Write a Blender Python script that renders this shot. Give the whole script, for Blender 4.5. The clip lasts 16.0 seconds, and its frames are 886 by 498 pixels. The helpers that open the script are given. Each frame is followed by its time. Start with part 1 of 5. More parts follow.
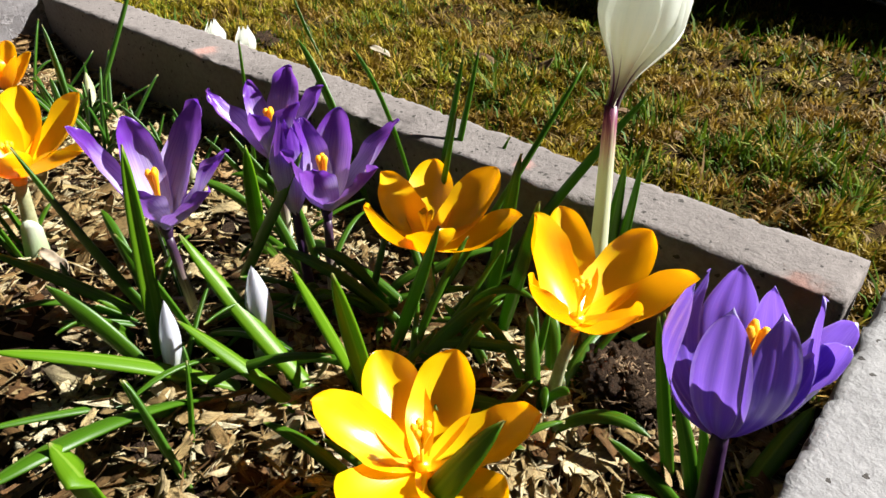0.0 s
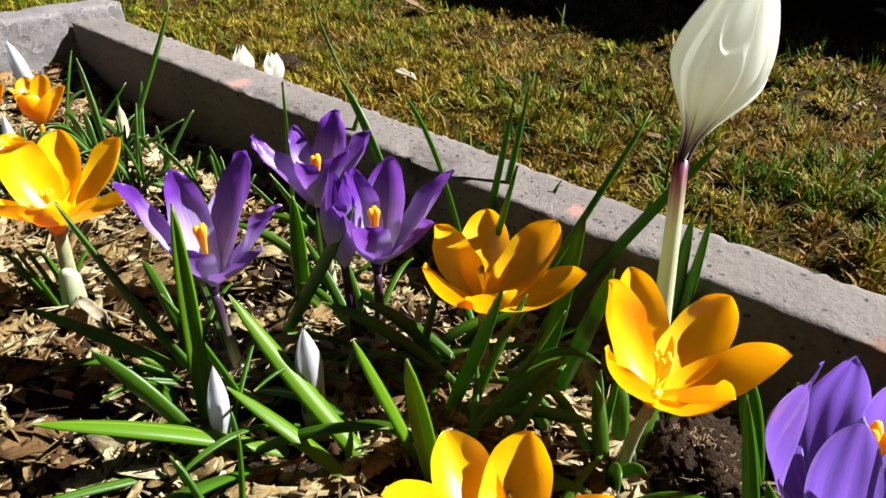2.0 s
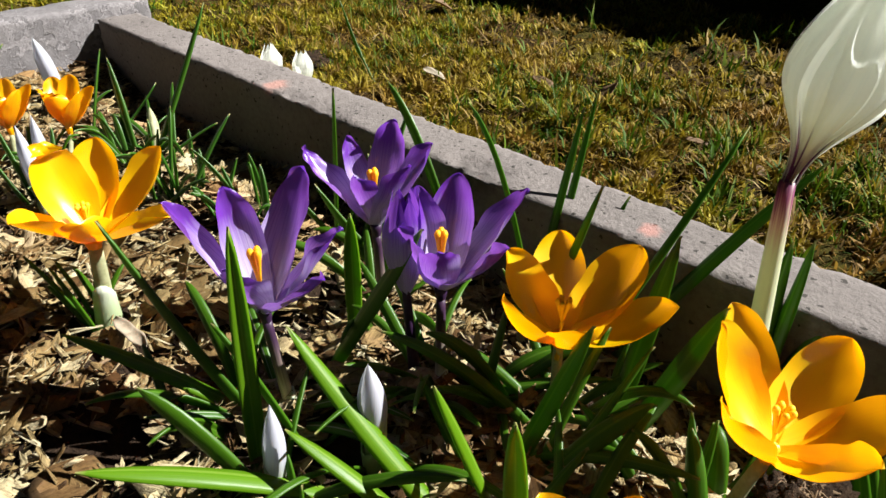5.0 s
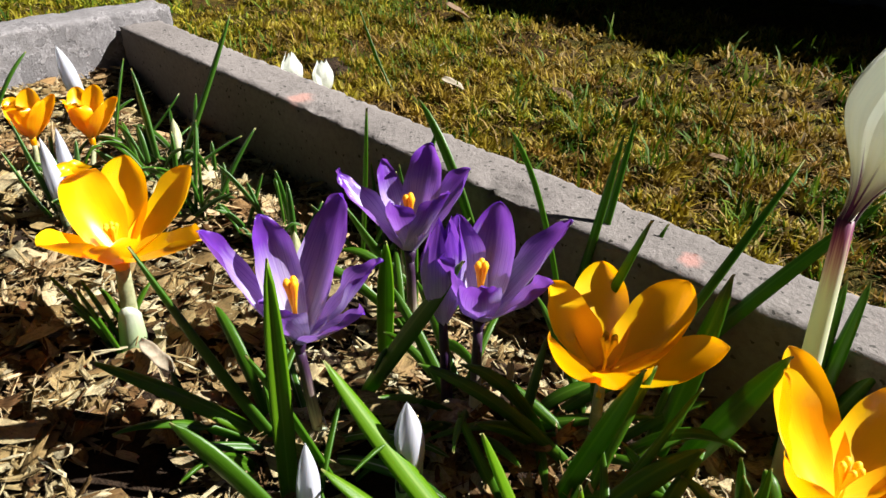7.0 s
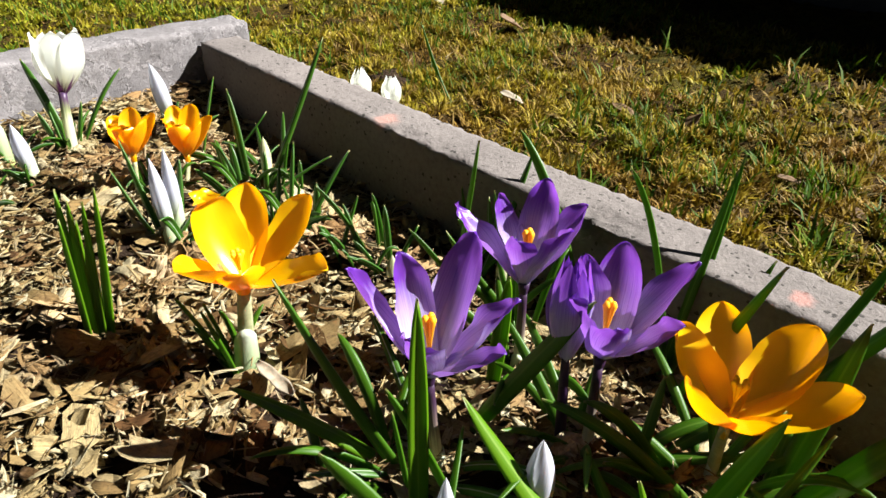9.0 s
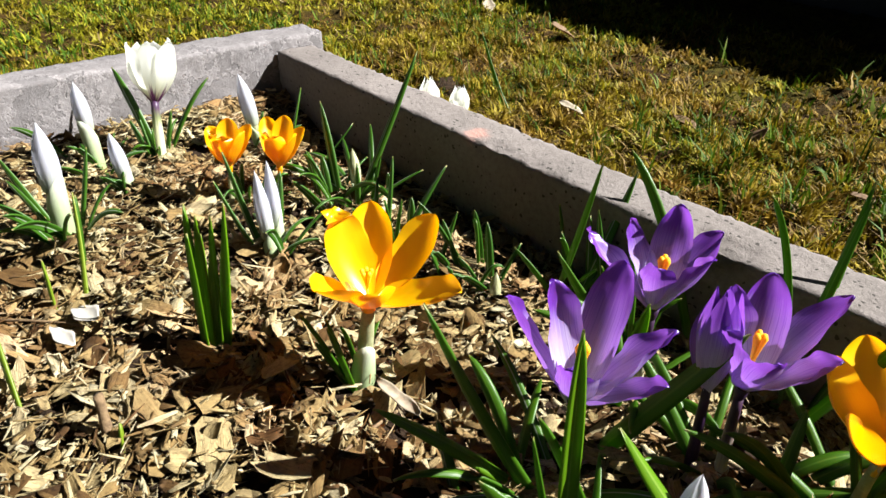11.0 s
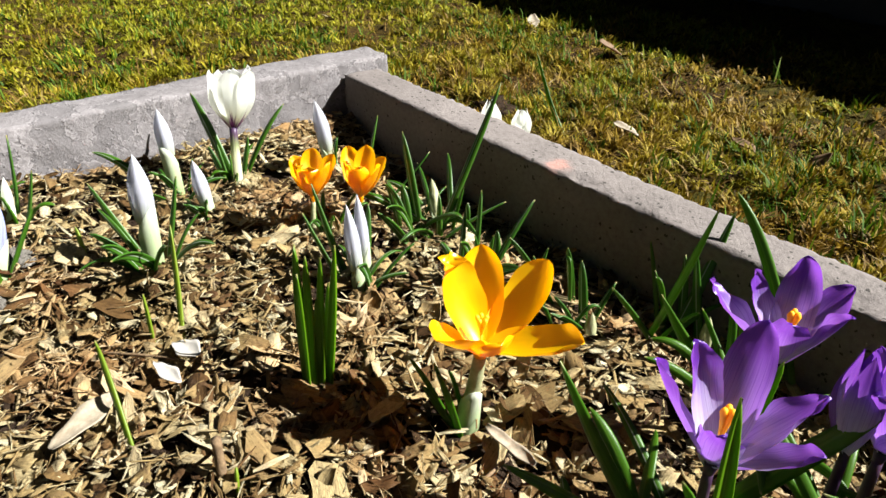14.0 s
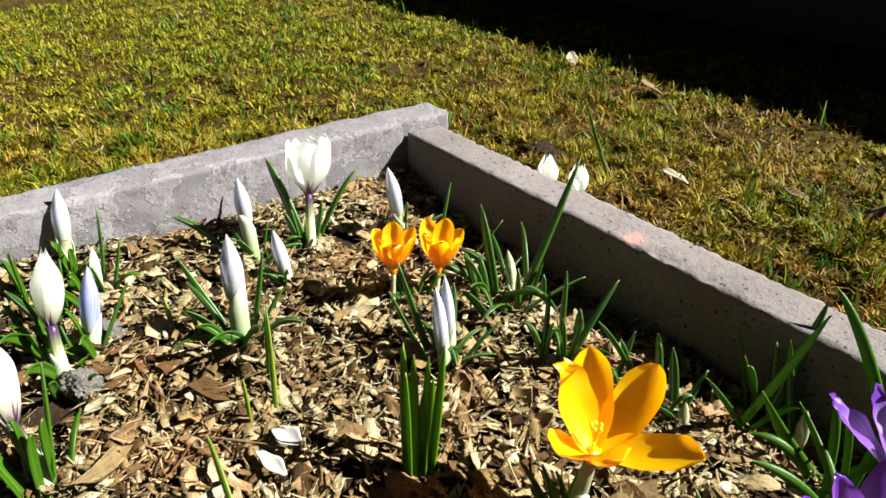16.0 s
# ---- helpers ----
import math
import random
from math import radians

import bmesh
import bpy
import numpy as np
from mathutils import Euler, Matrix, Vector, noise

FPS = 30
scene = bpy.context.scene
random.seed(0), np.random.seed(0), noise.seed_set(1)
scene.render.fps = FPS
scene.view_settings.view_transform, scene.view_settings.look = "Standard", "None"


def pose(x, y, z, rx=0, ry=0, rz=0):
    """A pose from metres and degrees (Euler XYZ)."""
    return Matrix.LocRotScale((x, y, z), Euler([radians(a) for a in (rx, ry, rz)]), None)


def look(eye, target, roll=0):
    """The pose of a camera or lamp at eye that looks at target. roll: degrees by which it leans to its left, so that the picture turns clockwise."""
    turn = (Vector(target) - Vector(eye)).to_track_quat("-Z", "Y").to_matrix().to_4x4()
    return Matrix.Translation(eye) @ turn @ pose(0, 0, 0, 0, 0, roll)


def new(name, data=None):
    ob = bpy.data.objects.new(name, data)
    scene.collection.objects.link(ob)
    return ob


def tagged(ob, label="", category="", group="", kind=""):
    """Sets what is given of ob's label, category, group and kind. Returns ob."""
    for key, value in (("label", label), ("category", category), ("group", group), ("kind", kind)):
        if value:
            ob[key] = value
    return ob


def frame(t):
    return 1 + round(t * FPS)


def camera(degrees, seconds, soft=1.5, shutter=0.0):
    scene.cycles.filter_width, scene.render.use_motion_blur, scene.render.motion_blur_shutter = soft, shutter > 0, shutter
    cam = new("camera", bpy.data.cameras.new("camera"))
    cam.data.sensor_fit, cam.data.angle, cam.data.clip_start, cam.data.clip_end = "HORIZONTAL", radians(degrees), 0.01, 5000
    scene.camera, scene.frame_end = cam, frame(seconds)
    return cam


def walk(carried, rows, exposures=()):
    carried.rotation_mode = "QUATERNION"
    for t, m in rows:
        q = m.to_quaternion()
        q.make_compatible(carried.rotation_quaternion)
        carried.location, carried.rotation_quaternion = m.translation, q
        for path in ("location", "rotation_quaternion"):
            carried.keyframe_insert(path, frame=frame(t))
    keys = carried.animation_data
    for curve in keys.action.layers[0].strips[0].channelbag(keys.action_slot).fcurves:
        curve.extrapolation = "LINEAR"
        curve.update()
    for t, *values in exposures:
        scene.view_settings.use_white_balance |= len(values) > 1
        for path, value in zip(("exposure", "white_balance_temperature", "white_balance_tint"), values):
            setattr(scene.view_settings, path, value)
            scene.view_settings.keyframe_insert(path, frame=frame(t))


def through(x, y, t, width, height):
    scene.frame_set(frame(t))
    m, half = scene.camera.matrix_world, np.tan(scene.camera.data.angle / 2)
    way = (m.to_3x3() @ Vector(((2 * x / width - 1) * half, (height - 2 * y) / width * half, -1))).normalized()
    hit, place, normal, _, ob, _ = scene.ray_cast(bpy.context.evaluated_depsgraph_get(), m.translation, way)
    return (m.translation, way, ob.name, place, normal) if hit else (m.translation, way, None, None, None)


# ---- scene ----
cam = camera(67.7, 16.0)
PATH = [
    (0, (0.89395, -0.29313, 0.23212), (0.34813, 0.33702, -0.32014), 0.67),
    (0.5, (0.88510, -0.28971, 0.23303), (0.33622, 0.33974, -0.31699), 0.15),
    (1, (0.87456, -0.28874, 0.23672), (0.32081, 0.33989, -0.30934), 0.14),
    (1.5, (0.86627, -0.28829, 0.24055), (0.31005, 0.34193, -0.30116), 0.21),
    (2, (0.86092, -0.28869, 0.24224), (0.29469, 0.33555, -0.29600), 0.18),
    (2.5, (0.85516, -0.28992, 0.23983), (0.29049, 0.33299, -0.30159), 0.32),
    (3, (0.84827, -0.28978, 0.23991), (0.27825, 0.32875, -0.30092), 0.45),
    (3.5, (0.84052, -0.28737, 0.23885), (0.26773, 0.32783, -0.30286), 0.07),
    (4, (0.83155, -0.28643, 0.23565), (0.25938, 0.32715, -0.30853), 0.08),
    (6.5, (0.80537, -0.28372, 0.24290), (0.22429, 0.32574, -0.29647), 0.92),
    (7, (0.79911, -0.28517, 0.24295), (0.21483, 0.32220, -0.29530), 1.00),
    (7.5, (0.79439, -0.28530, 0.24581), (0.20358, 0.31782, -0.29011), 0.87),
    (8, (0.78561, -0.29444, 0.24879), (0.18295, 0.29935, -0.28432), 0.65),
    (8.5, (0.77527, -0.30413, 0.25700), (0.16309, 0.27976, -0.27621), 0.52),
    (9, (0.76617, -0.31546, 0.25865), (0.15076, 0.26310, -0.27665), 0.86),
    (9.5, (0.75917, -0.32402, 0.26086), (0.13816, 0.24867, -0.27428), 1.09),
    (10, (0.74696, -0.33554, 0.26374), (0.11934, 0.23054, -0.27072), 1.25),
    (12.5, (0.70315, -0.37043, 0.27223), (0.05133, 0.17302, -0.25672), 0.59),
    (13, (0.69635, -0.37661, 0.27648), (0.04110, 0.16449, -0.25064), 0.86),
    (13.5, (0.69030, -0.38024, 0.27823), (0.03138, 0.15788, -0.24737), 0.80),
    (14, (0.68373, -0.38228, 0.28093), (0.01959, 0.15156, -0.24246), 0.71),
    (14.5, (0.67524, -0.38612, 0.28519), (0.01046, 0.15107, -0.23394), 0.98),
    (15, (0.66517, -0.39271, 0.29198), (-0.00392, 0.14202, -0.22414), 1.13),
    (15.5, (0.65304, -0.39920, 0.30574), (-0.02581, 0.12913, -0.20419), 0.05),
    (16, (0.63687, -0.41071, 0.32270), (-0.05338, 0.11051, -0.17918), 0.41),
]
walk(cam, [(t, look(eye, target, roll)) for t, eye, target, roll in PATH], [(0, 1.68), (2, 1.66), (4, 1.48), (6.5, 1.56), (8.5, 1.73), (10, 1.82), (13, 1.73), (16, 1.72)])

# ---- light ----
SUN = Vector((0.475, 0.586, 0.656)).normalized()
world = bpy.data.worlds.new("sky")
scene.world = world
world.use_nodes = True
wn, wl = world.node_tree.nodes, world.node_tree.links
wn.clear()
sky = wn.new("ShaderNodeTexSky")
sky.sky_type, sky.sun_disc = "NISHITA", False
sky.sun_elevation = math.asin(SUN.z)
sky.sun_rotation = math.atan2(SUN.x, SUN.y)
back = wn.new("ShaderNodeBackground")
back.inputs["Strength"].default_value = 0.0034
wout = wn.new("ShaderNodeOutputWorld")
wl.new(sky.outputs[0], back.inputs["Color"])
wl.new(back.outputs[0], wout.inputs["Surface"])
sun_data = bpy.data.lights.new("sun", "SUN")
sun_data.energy, sun_data.angle, sun_data.color = 5.0, radians(0.5), (1.0, 0.98, 0.95)
sun = new("sun", sun_data)
sun.matrix_world = look(SUN * 5, (0, 0, 0))


# ---- materials ----
class Mat:
    """A node material with short helpers."""

    def __init__(self, name):
        self.m = bpy.data.materials.new(name)
        self.m.use_nodes = True
        self.t = self.m.node_tree
        self.n, self.l = self.t.nodes, self.t.links
        self.bsdf = self.n["Principled BSDF"]
        self.out = self.n["Material Output"]

    def node(self, kind, **values):
        nd = self.n.new(kind)
        for key, v in values.items():
            nd.inputs[key.replace("_", " ")].default_value = v
        return nd

    def link(self, a, b):
        self.l.new(a, b)

    def coords(self, which="Object"):
        return self.n.new("ShaderNodeTexCoord").outputs[which]

    def noise(self, scale, detail=4.0, rough=0.55, vec=None, stretch=None):
        nd = self.node("ShaderNodeTexNoise", Scale=scale, Detail=detail, Roughness=rough)
        vec = vec or self.coords()
        if stretch:
            mp = self.n.new("ShaderNodeMapping")
            mp.inputs["Scale"].default_value = stretch
            self.link(vec, mp.inputs["Vector"])
            vec = mp.outputs[0]
        self.link(vec, nd.inputs["Vector"])
        return nd.outputs["Fac"]

    def ramp(self, fac, stops):
        nd = self.n.new("ShaderNodeValToRGB")
        r = nd.color_ramp
        while len(r.elements) < len(stops):
            r.elements.new(0.5)
        for e, (p, c) in zip(r.elements, stops):
            e.position, e.color = p, (*c, 1) if len(c) == 3 else c
        self.link(fac, nd.inputs["Fac"])
        return nd.outputs["Color"]

    def mix(self, fac, a, b, how="MIX"):
        nd = self.n.new("ShaderNodeMix")
        nd.data_type, nd.blend_type = "RGBA", how
        for sock, v in ((nd.inputs[0], fac), (nd.inputs[6], a), (nd.inputs[7], b)):
            if isinstance(v, (float, int)):
                sock.default_value = v
            elif isinstance(v, tuple):
                sock.default_value = (*v, 1)
            else:
                self.link(v, sock)
        return nd.outputs[2]

    def math(self, op, a, b=0.0, clamp=False):
        nd = self.n.new("ShaderNodeMath")
        nd.operation, nd.use_clamp = op, clamp
        for sock, v in zip(nd.inputs, (a, b)):
            if isinstance(v, (float, int)):
                sock.default_value = v
            else:
                self.link(v, sock)
        return nd.outputs[0]

    def bump(self, height, strength=0.5, distance=0.001):
        nd = self.node("ShaderNodeBump", Strength=strength, Distance=distance)
        self.link(height, nd.inputs["Height"])
        self.link(nd.outputs[0], self.bsdf.inputs["Normal"])
        return nd.outputs[0]

    def color(self, c):
        if isinstance(c, tuple):
            self.bsdf.inputs["Base Color"].default_value = (*c, 1)
        else:
            self.link(c, self.bsdf.inputs["Base Color"])

    def rough(self, v, shine=0.5):
        self.bsdf.inputs["Roughness"].default_value = v
        self.bsdf.inputs["Specular IOR Level"].default_value = shine

    def glow_through(self, c, amount):
        """Light that passes through a thin leaf or petal."""
        tr = self.n.new("ShaderNodeBsdfTranslucent")
        if isinstance(c, tuple):
            tr.inputs["Color"].default_value = (*c, 1)
        else:
            self.link(c, tr.inputs["Color"])
        mx = self.n.new("ShaderNodeMixShader")
        mx.inputs[0].default_value = amount
        self.link(self.bsdf.outputs[0], mx.inputs[1])
        self.link(tr.outputs[0], mx.inputs[2])
        self.link(mx.outputs[0], self.out.inputs["Surface"])


def uv_split(k):
    sep = k.n.new("ShaderNodeSeparateXYZ")
    k.link(k.coords("UV"), sep.inputs[0])
    return sep.outputs[0], sep.outputs[1]


def concrete_mat(name, tint, spots=(), pores=0.33, peel=False):
    k = Mat(name)
    big = k.noise(9, 5, 0.6)
    fine = k.noise(190, 6, 0.7)
    c = k.ramp(big, [(0.3, tuple(v * 0.80 for v in tint)), (0.7, tuple(v * 1.12 for v in tint))])
    c = k.mix(0.5, c, k.ramp(fine, [(0.3, (0.45, 0.43, 0.42)), (0.55, (1, 1, 1)), (0.75, (1.15, 1.13, 1.1))]), "MULTIPLY")
    vor = k.node("ShaderNodeTexVoronoi", Scale=150.0)
    warp = k.n.new("ShaderNodeVectorMath")
    warp.operation = "MULTIPLY_ADD"
    wn3 = k.node("ShaderNodeTexNoise", Scale=300.0, Detail=2.0)
    k.link(k.coords(), wn3.inputs["Vector"])
    k.link(wn3.outputs["Color"], warp.inputs[0])
    warp.inputs[1].default_value = (0.004, 0.004, 0.004)
    k.link(k.coords(), warp.inputs[2])
    k.link(warp.outputs[0], vor.inputs["Vector"])
    pits = k.math("LESS_THAN", k.math("ADD", vor.outputs["Distance"], k.math("MULTIPLY", k.noise(60, 2), 0.3)), pores)
    sparse = k.math("GREATER_THAN", k.noise(45, 2), 0.47)
    pit = k.math("MULTIPLY", pits, sparse)
    c = k.mix(pit, c, (0.05, 0.045, 0.04))
    for place, radius, col in spots:
        d = k.n.new("ShaderNodeVectorMath")
        d.operation = "DISTANCE"
        k.link(k.coords(), d.inputs[0])
        d.inputs[1].default_value = place
        wob = k.math("ADD", d.outputs["Value"], k.math("MULTIPLY", k.math("SUBTRACT", k.noise(120, 3), 0.5), radius * 1.6))
        f = k.ramp(wob, [(radius * 0.5, (0.55, 0.55, 0.55)), (radius * 1.3, (0, 0, 0))])
        c = k.mix(f, c, col)
    h = k.math("SUBTRACT", k.math("ADD", k.noise(420, 4, 0.7), k.math("MULTIPLY", fine, 1.2)), k.math("MULTIPLY", pit, 1.5))
    if peel:
        skin = k.math("ADD", k.noise(38, 6, 0.68), k.math("MULTIPLY", k.noise(11, 3), 0.5))
        bare = k.ramp(skin, [(0.80, (0, 0, 0)), (0.82, (1, 1, 1))])
        rim = k.ramp(skin, [(0.76, (0, 0, 0)), (0.795, (0.7, 0.7, 0.7)), (0.82, (0, 0, 0))])
        c = k.mix(bare, c, k.mix(fine, tuple(v * 0.62 for v in tint), tuple(v * 0.95 for v in tint)))
        c = k.mix(rim, c, tuple(v * 1.5 for v in tint))
        h = k.math("SUBTRACT", h, k.math("MULTIPLY", bare, 2.2))
    k.color(c)
    k.rough(0.9, 0.2)
    k.bump(h, 0.75, 0.0012)
    return k.m


def wood_chip_mat(name, per_island):
    k = Mat(name)
    if per_island:
        rnd = k.n.new("ShaderNodeNewGeometry").outputs["Random Per Island"]
    else:
        rnd = k.n.new("ShaderNodeObjectInfo").outputs["Random"]
    base = k.ramp(rnd, [(0.0, (0.0324, 0.0171, 0.0063)), (0.10, (0.0855, 0.0477, 0.0171)), (0.25, (0.167, 0.112, 0.045)), (0.48, (0.257, 0.192, 0.0864)), (0.76, (0.333, 0.275, 0.149)), (1.0, (0.423, 0.383, 0.252))])
    patch = k.noise(13, 3, 0.6, k.n.new("ShaderNodeNewGeometry").outputs["Position"])
    base = k.mix(k.ramp(patch, [(0.55, (0, 0, 0)), (0.75, (0.6, 0.6, 0.6))]), base, (0.12, 0.060, 0.026))
    red = k.noise(7, 3, 0.6, k.n.new("ShaderNodeNewGeometry").outputs["Position"])
    base = k.mix(k.ramp(red, [(0.54, (0, 0, 0)), (0.66, (0.5, 0.5, 0.5))]), base, k.mix(rnd, (0.10, 0.040, 0.014), (0.42, 0.225, 0.10)))
    u, v = uv_split(k)
    grain = k.noise(1.0, 5, 0.72, k.coords("UV"), (26, 2.2, 1))
    c = k.mix(0.8, base, k.ramp(grain, [(0.3, (0.34, 0.27, 0.21)), (0.5, (1, 1, 1)), (0.72, (1.3, 1.25, 1.12))]), "MULTIPLY")
    mottle = k.noise(420, 5, 0.75, k.n.new("ShaderNodeNewGeometry").outputs["Position"])
    c = k.mix(0.75, c, k.ramp(mottle, [(0.30, (0.20, 0.16, 0.13)), (0.44, (0.95, 0.95, 0.95)), (0.66, (1.25, 1.24, 1.2))]), "MULTIPLY")
    stain = k.noise(2.0, 3, 0.6, k.coords("UV"))
    c = k.mix(k.ramp(stain, [(0.55, (0, 0, 0)), (0.75, (0.6, 0.6, 0.6))]), c, (0.12, 0.075, 0.045))
    k.color(c)
    k.rough(0.85, 0.12)
    k.bump(grain, 0.9, 0.0012)
    return k.m


def soil_mat(name, a, b):
    k = Mat(name)
    n1, n2 = k.noise(60, 6, 0.7), k.noise(600, 4, 0.7)
    c = k.ramp(n1, [(0.3, a), (0.7, b)])
    c = k.mix(0.6, c, k.ramp(n2, [(0.3, (0.3, 0.3, 0.3)), (0.7, (1.4, 1.35, 1.3))]), "MULTIPLY")
    k.color(c)
    k.rough(0.95, 0.1)
    k.bump(k.math("ADD", n1, n2), 1.0, 0.003)
    return k.m


def petal_mat(name, inner, outer, base, tip, vein, vein_amount, base_end, through_amount, gloss=0.35, streak=None, coat=0.12, through=None, tip_start=0.72, vein_scale=40, margin=0.0):
    """Petal: base colour near the throat, main colour, tip colour, fine length-wise veins; gloss of a waxy skin."""
    k = Mat(name)
    u, v = uv_split(k)
    blotch = k.noise(60, 3)
    c = k.mix(blotch, inner, outer)
    vv = k.math("ADD", v, k.math("MULTIPLY", k.math("SUBTRACT", k.noise(1, 3, 0.6, k.coords("UV"), (14, 1.5, 1)), 0.5), 0.35))
    c = k.mix(k.ramp(vv, [(0.02, (1, 1, 1)), (base_end, (0, 0, 0))]), c, base)
    c = k.mix(k.ramp(vv, [(tip_start, (0, 0, 0)), (1.0, (1, 1, 1))]), c, tip)
    veins = k.noise(1.0, 3, 0.6, k.coords("UV"), (vein_scale, 1.6, 1))
    c = k.mix(k.math("MULTIPLY", k.ramp(veins, [(0.5, (0, 0, 0)), (0.62, (1, 1, 1))]), vein_amount), c, vein)
    if margin:
        rim = k.math("ADD", k.math("ABSOLUTE", k.math("SUBTRACT", u, 0.5)), k.math("MULTIPLY", k.math("SUBTRACT", k.noise(1.0, 3, 0.6, k.coords("UV"), (5, 9, 1)), 0.5), 0.10))
        c = k.mix(k.ramp(rim, [(0.43, (0, 0, 0)), (0.50, (margin, margin, margin))]), c, tip)
    if streak:
        s = k.math("ABSOLUTE", k.math("SUBTRACT", u, 0.5))
        s = k.math("ADD", k.math("MULTIPLY", s, 0.30), k.math("ADD", v, k.math("MULTIPLY", k.math("SUBTRACT", k.noise(1.0, 3, 0.6, k.coords("UV"), (15, 0.6, 1)), 0.5), 0.42)))
        c = k.mix(k.ramp(s, [(0.12, (1, 1, 1)), (0.20, (0, 0, 0))]), c, streak)
    k.color(c)
    k.rough(gloss)
    k.bsdf.inputs["Coat Weight"].default_value = coat
    k.bsdf.inputs["Coat Roughness"].default_value = 0.30
    k.bsdf.inputs["Coat IOR"].default_value = 1.8
    k.bump(veins, 0.25, 0.0006)
    k.glow_through(k.mix(0.85, c, through) if through else c, through_amount)
    return k.m


def leaf_mat(name, a, b, stripe, amount=0.3, stripe_amount=0.35):
    k = Mat(name)
    u, v = uv_split(k)
    n = k.noise(1.0, 4, 0.6, k.coords("UV"), (18, 2, 1))
    c = k.mix(n, a, b)
    rnd = k.n.new("ShaderNodeObjectInfo").outputs["Random"]
    c = k.mix(k.math("MULTIPLY", rnd, 0.4), c, (0.062, 0.150, 0.006))
    mid = k.math("ABSOLUTE", k.math("SUBTRACT", u, 0.5))
    f = k.ramp(mid, [(0.03, (1, 1, 1)), (0.075, (0, 0, 0))])
    c = k.mix(k.math("MULTIPLY", f, stripe_amount), c, stripe)
    c = k.mix(k.ramp(v, [(0.0, (1, 1, 1)), (0.16, (0, 0, 0))]), c, (0.35, 0.42, 0.18))
    c = k.mix(k.ramp(v, [(0.965, (0, 0, 0)), (1.0, (0.7, 0.7, 0.7))]), c, (0.45, 0.36, 0.16))
    k.color(c)
    k.rough(0.40, 0.4)
    k.bump(n, 0.3, 0.0004)
    k.glow_through(k.mix(0.5, c, (0.17, 0.40, 0.008)), amount)
    return k.m


def blade_mat(name, stops, amount=0.25, drift=None, spread=0.6, gap_shade=0.8):
    k = Mat(name)
    rnd = k.n.new("ShaderNodeNewGeometry").outputs["Random Per Island"]
    patch = k.ramp(k.noise(16.0, 3), [(0.36, (0, 0, 0)), (0.64, (1, 1, 1))])
    f = k.math("ADD", k.math("MULTIPLY", rnd, spread), k.math("MULTIPLY", patch, 1 - spread))
    c = k.ramp(f, stops)
    if drift:
        green, brown = drift
        place = k.n.new("ShaderNodeSeparateXYZ")
        k.link(k.coords(), place.inputs[0])
        wide = k.math("SUBTRACT", k.noise(5.5, 3, 0.6), k.math("MULTIPLY", place.outputs[0], 0.13))
        c = k.mix(k.ramp(wide, [(0.55, (0, 0, 0)), (0.70, (0.75, 0.75, 0.75))]), c, k.mix(rnd, tuple(x * 0.55 for x in green), tuple(x * 1.35 for x in green)))
        c = k.mix(k.ramp(wide, [(0.36, (0.85, 0.85, 0.85)), (0.53, (0, 0, 0))]), c, k.mix(rnd, tuple(x * 0.4 for x in brown), tuple(x * 1.5 for x in brown)))
        # Noise patches darken the moss: shade between tufts put into the colour.
        c = k.mix(gap_shade, c, k.ramp(k.noise(48, 3, 0.6), [(0.34, (0.35, 0.32, 0.30)), (0.52, (1, 1, 1))]), "MULTIPLY")
    k.color(c)
    k.rough(0.6, 0.15)
    k.glow_through(c, amount)
    return k.m


def plain_mat(name, a, b, scale=80, rough=0.6, through_amount=0.0, bump=0.3):
    k = Mat(name)
    n = k.noise(scale, 5, 0.65)
    c = k.ramp(n, [(0.3, a), (0.7, b)])
    k.color(c)
    k.rough(rough)
    k.bump(n, bump, 0.001)
    if through_amount:
        k.glow_through(c, through_amount)
    return k.m


M_KERB = concrete_mat("concrete", (0.1867, 0.166, 0.1544), [((0.566, 0.003, 0.048), 0.011, (0.035, 0.032, 0.028)), ((0.582, 0.002, 0.046), 0.010, (0.040, 0.036, 0.032)), ((0.346, 0.012, 0.052), 0.010, (0.48, 0.23, 0.18)), ((0.691, 0.016, 0.052), 0.006, (0.48, 0.22, 0.18)), ((0.860, 0.000, 0.05), 0.010, (0.26, 0.10, 0.065))], 0.34)
M_KERB_RIGHT = concrete_mat("pale_concrete", (0.2407, 0.2365, 0.2324), (), 0.36)
M_KERB_LEFT = concrete_mat("weathered_concrete", (0.198, 0.186, 0.187), (), 0.20, True)
M_SOIL = soil_mat("garden_soil", (0.0176, 0.0104, 0.0064), (0.052, 0.0336, 0.0208))
M_CLOD = soil_mat("peaty_soil", (0.0144, 0.0088, 0.0056), (0.06, 0.0384, 0.0224))
M_CLAY = soil_mat("grey_clay", (0.128, 0.12, 0.104), (0.288, 0.272, 0.24))
M_CHIP = wood_chip_mat("wood_chip", False)
M_CHIPS = wood_chip_mat("wood_chips", True)
M_YELLOW = petal_mat("yellow_petal", (0.99, 0.67, 0.001), (0.99, 0.58, 0.001), (0.99, 0.73, 0.003), (0.98, 0.55, 0.001), (0.97, 0.50, 0.001), 0.3, 0.2, 0.48, 0.30, None, 0.55, (1.0, 0.365, 0.0005))
M_ORANGE = petal_mat("orange_petal", (0.98, 0.56, 0.002), (0.97, 0.48, 0.002), (0.66, 0.36, 0.02), (0.97, 0.46, 0.002), (0.88, 0.28, 0.002), 0.4, 0.2, 0.52, 0.28, None, 0.5)
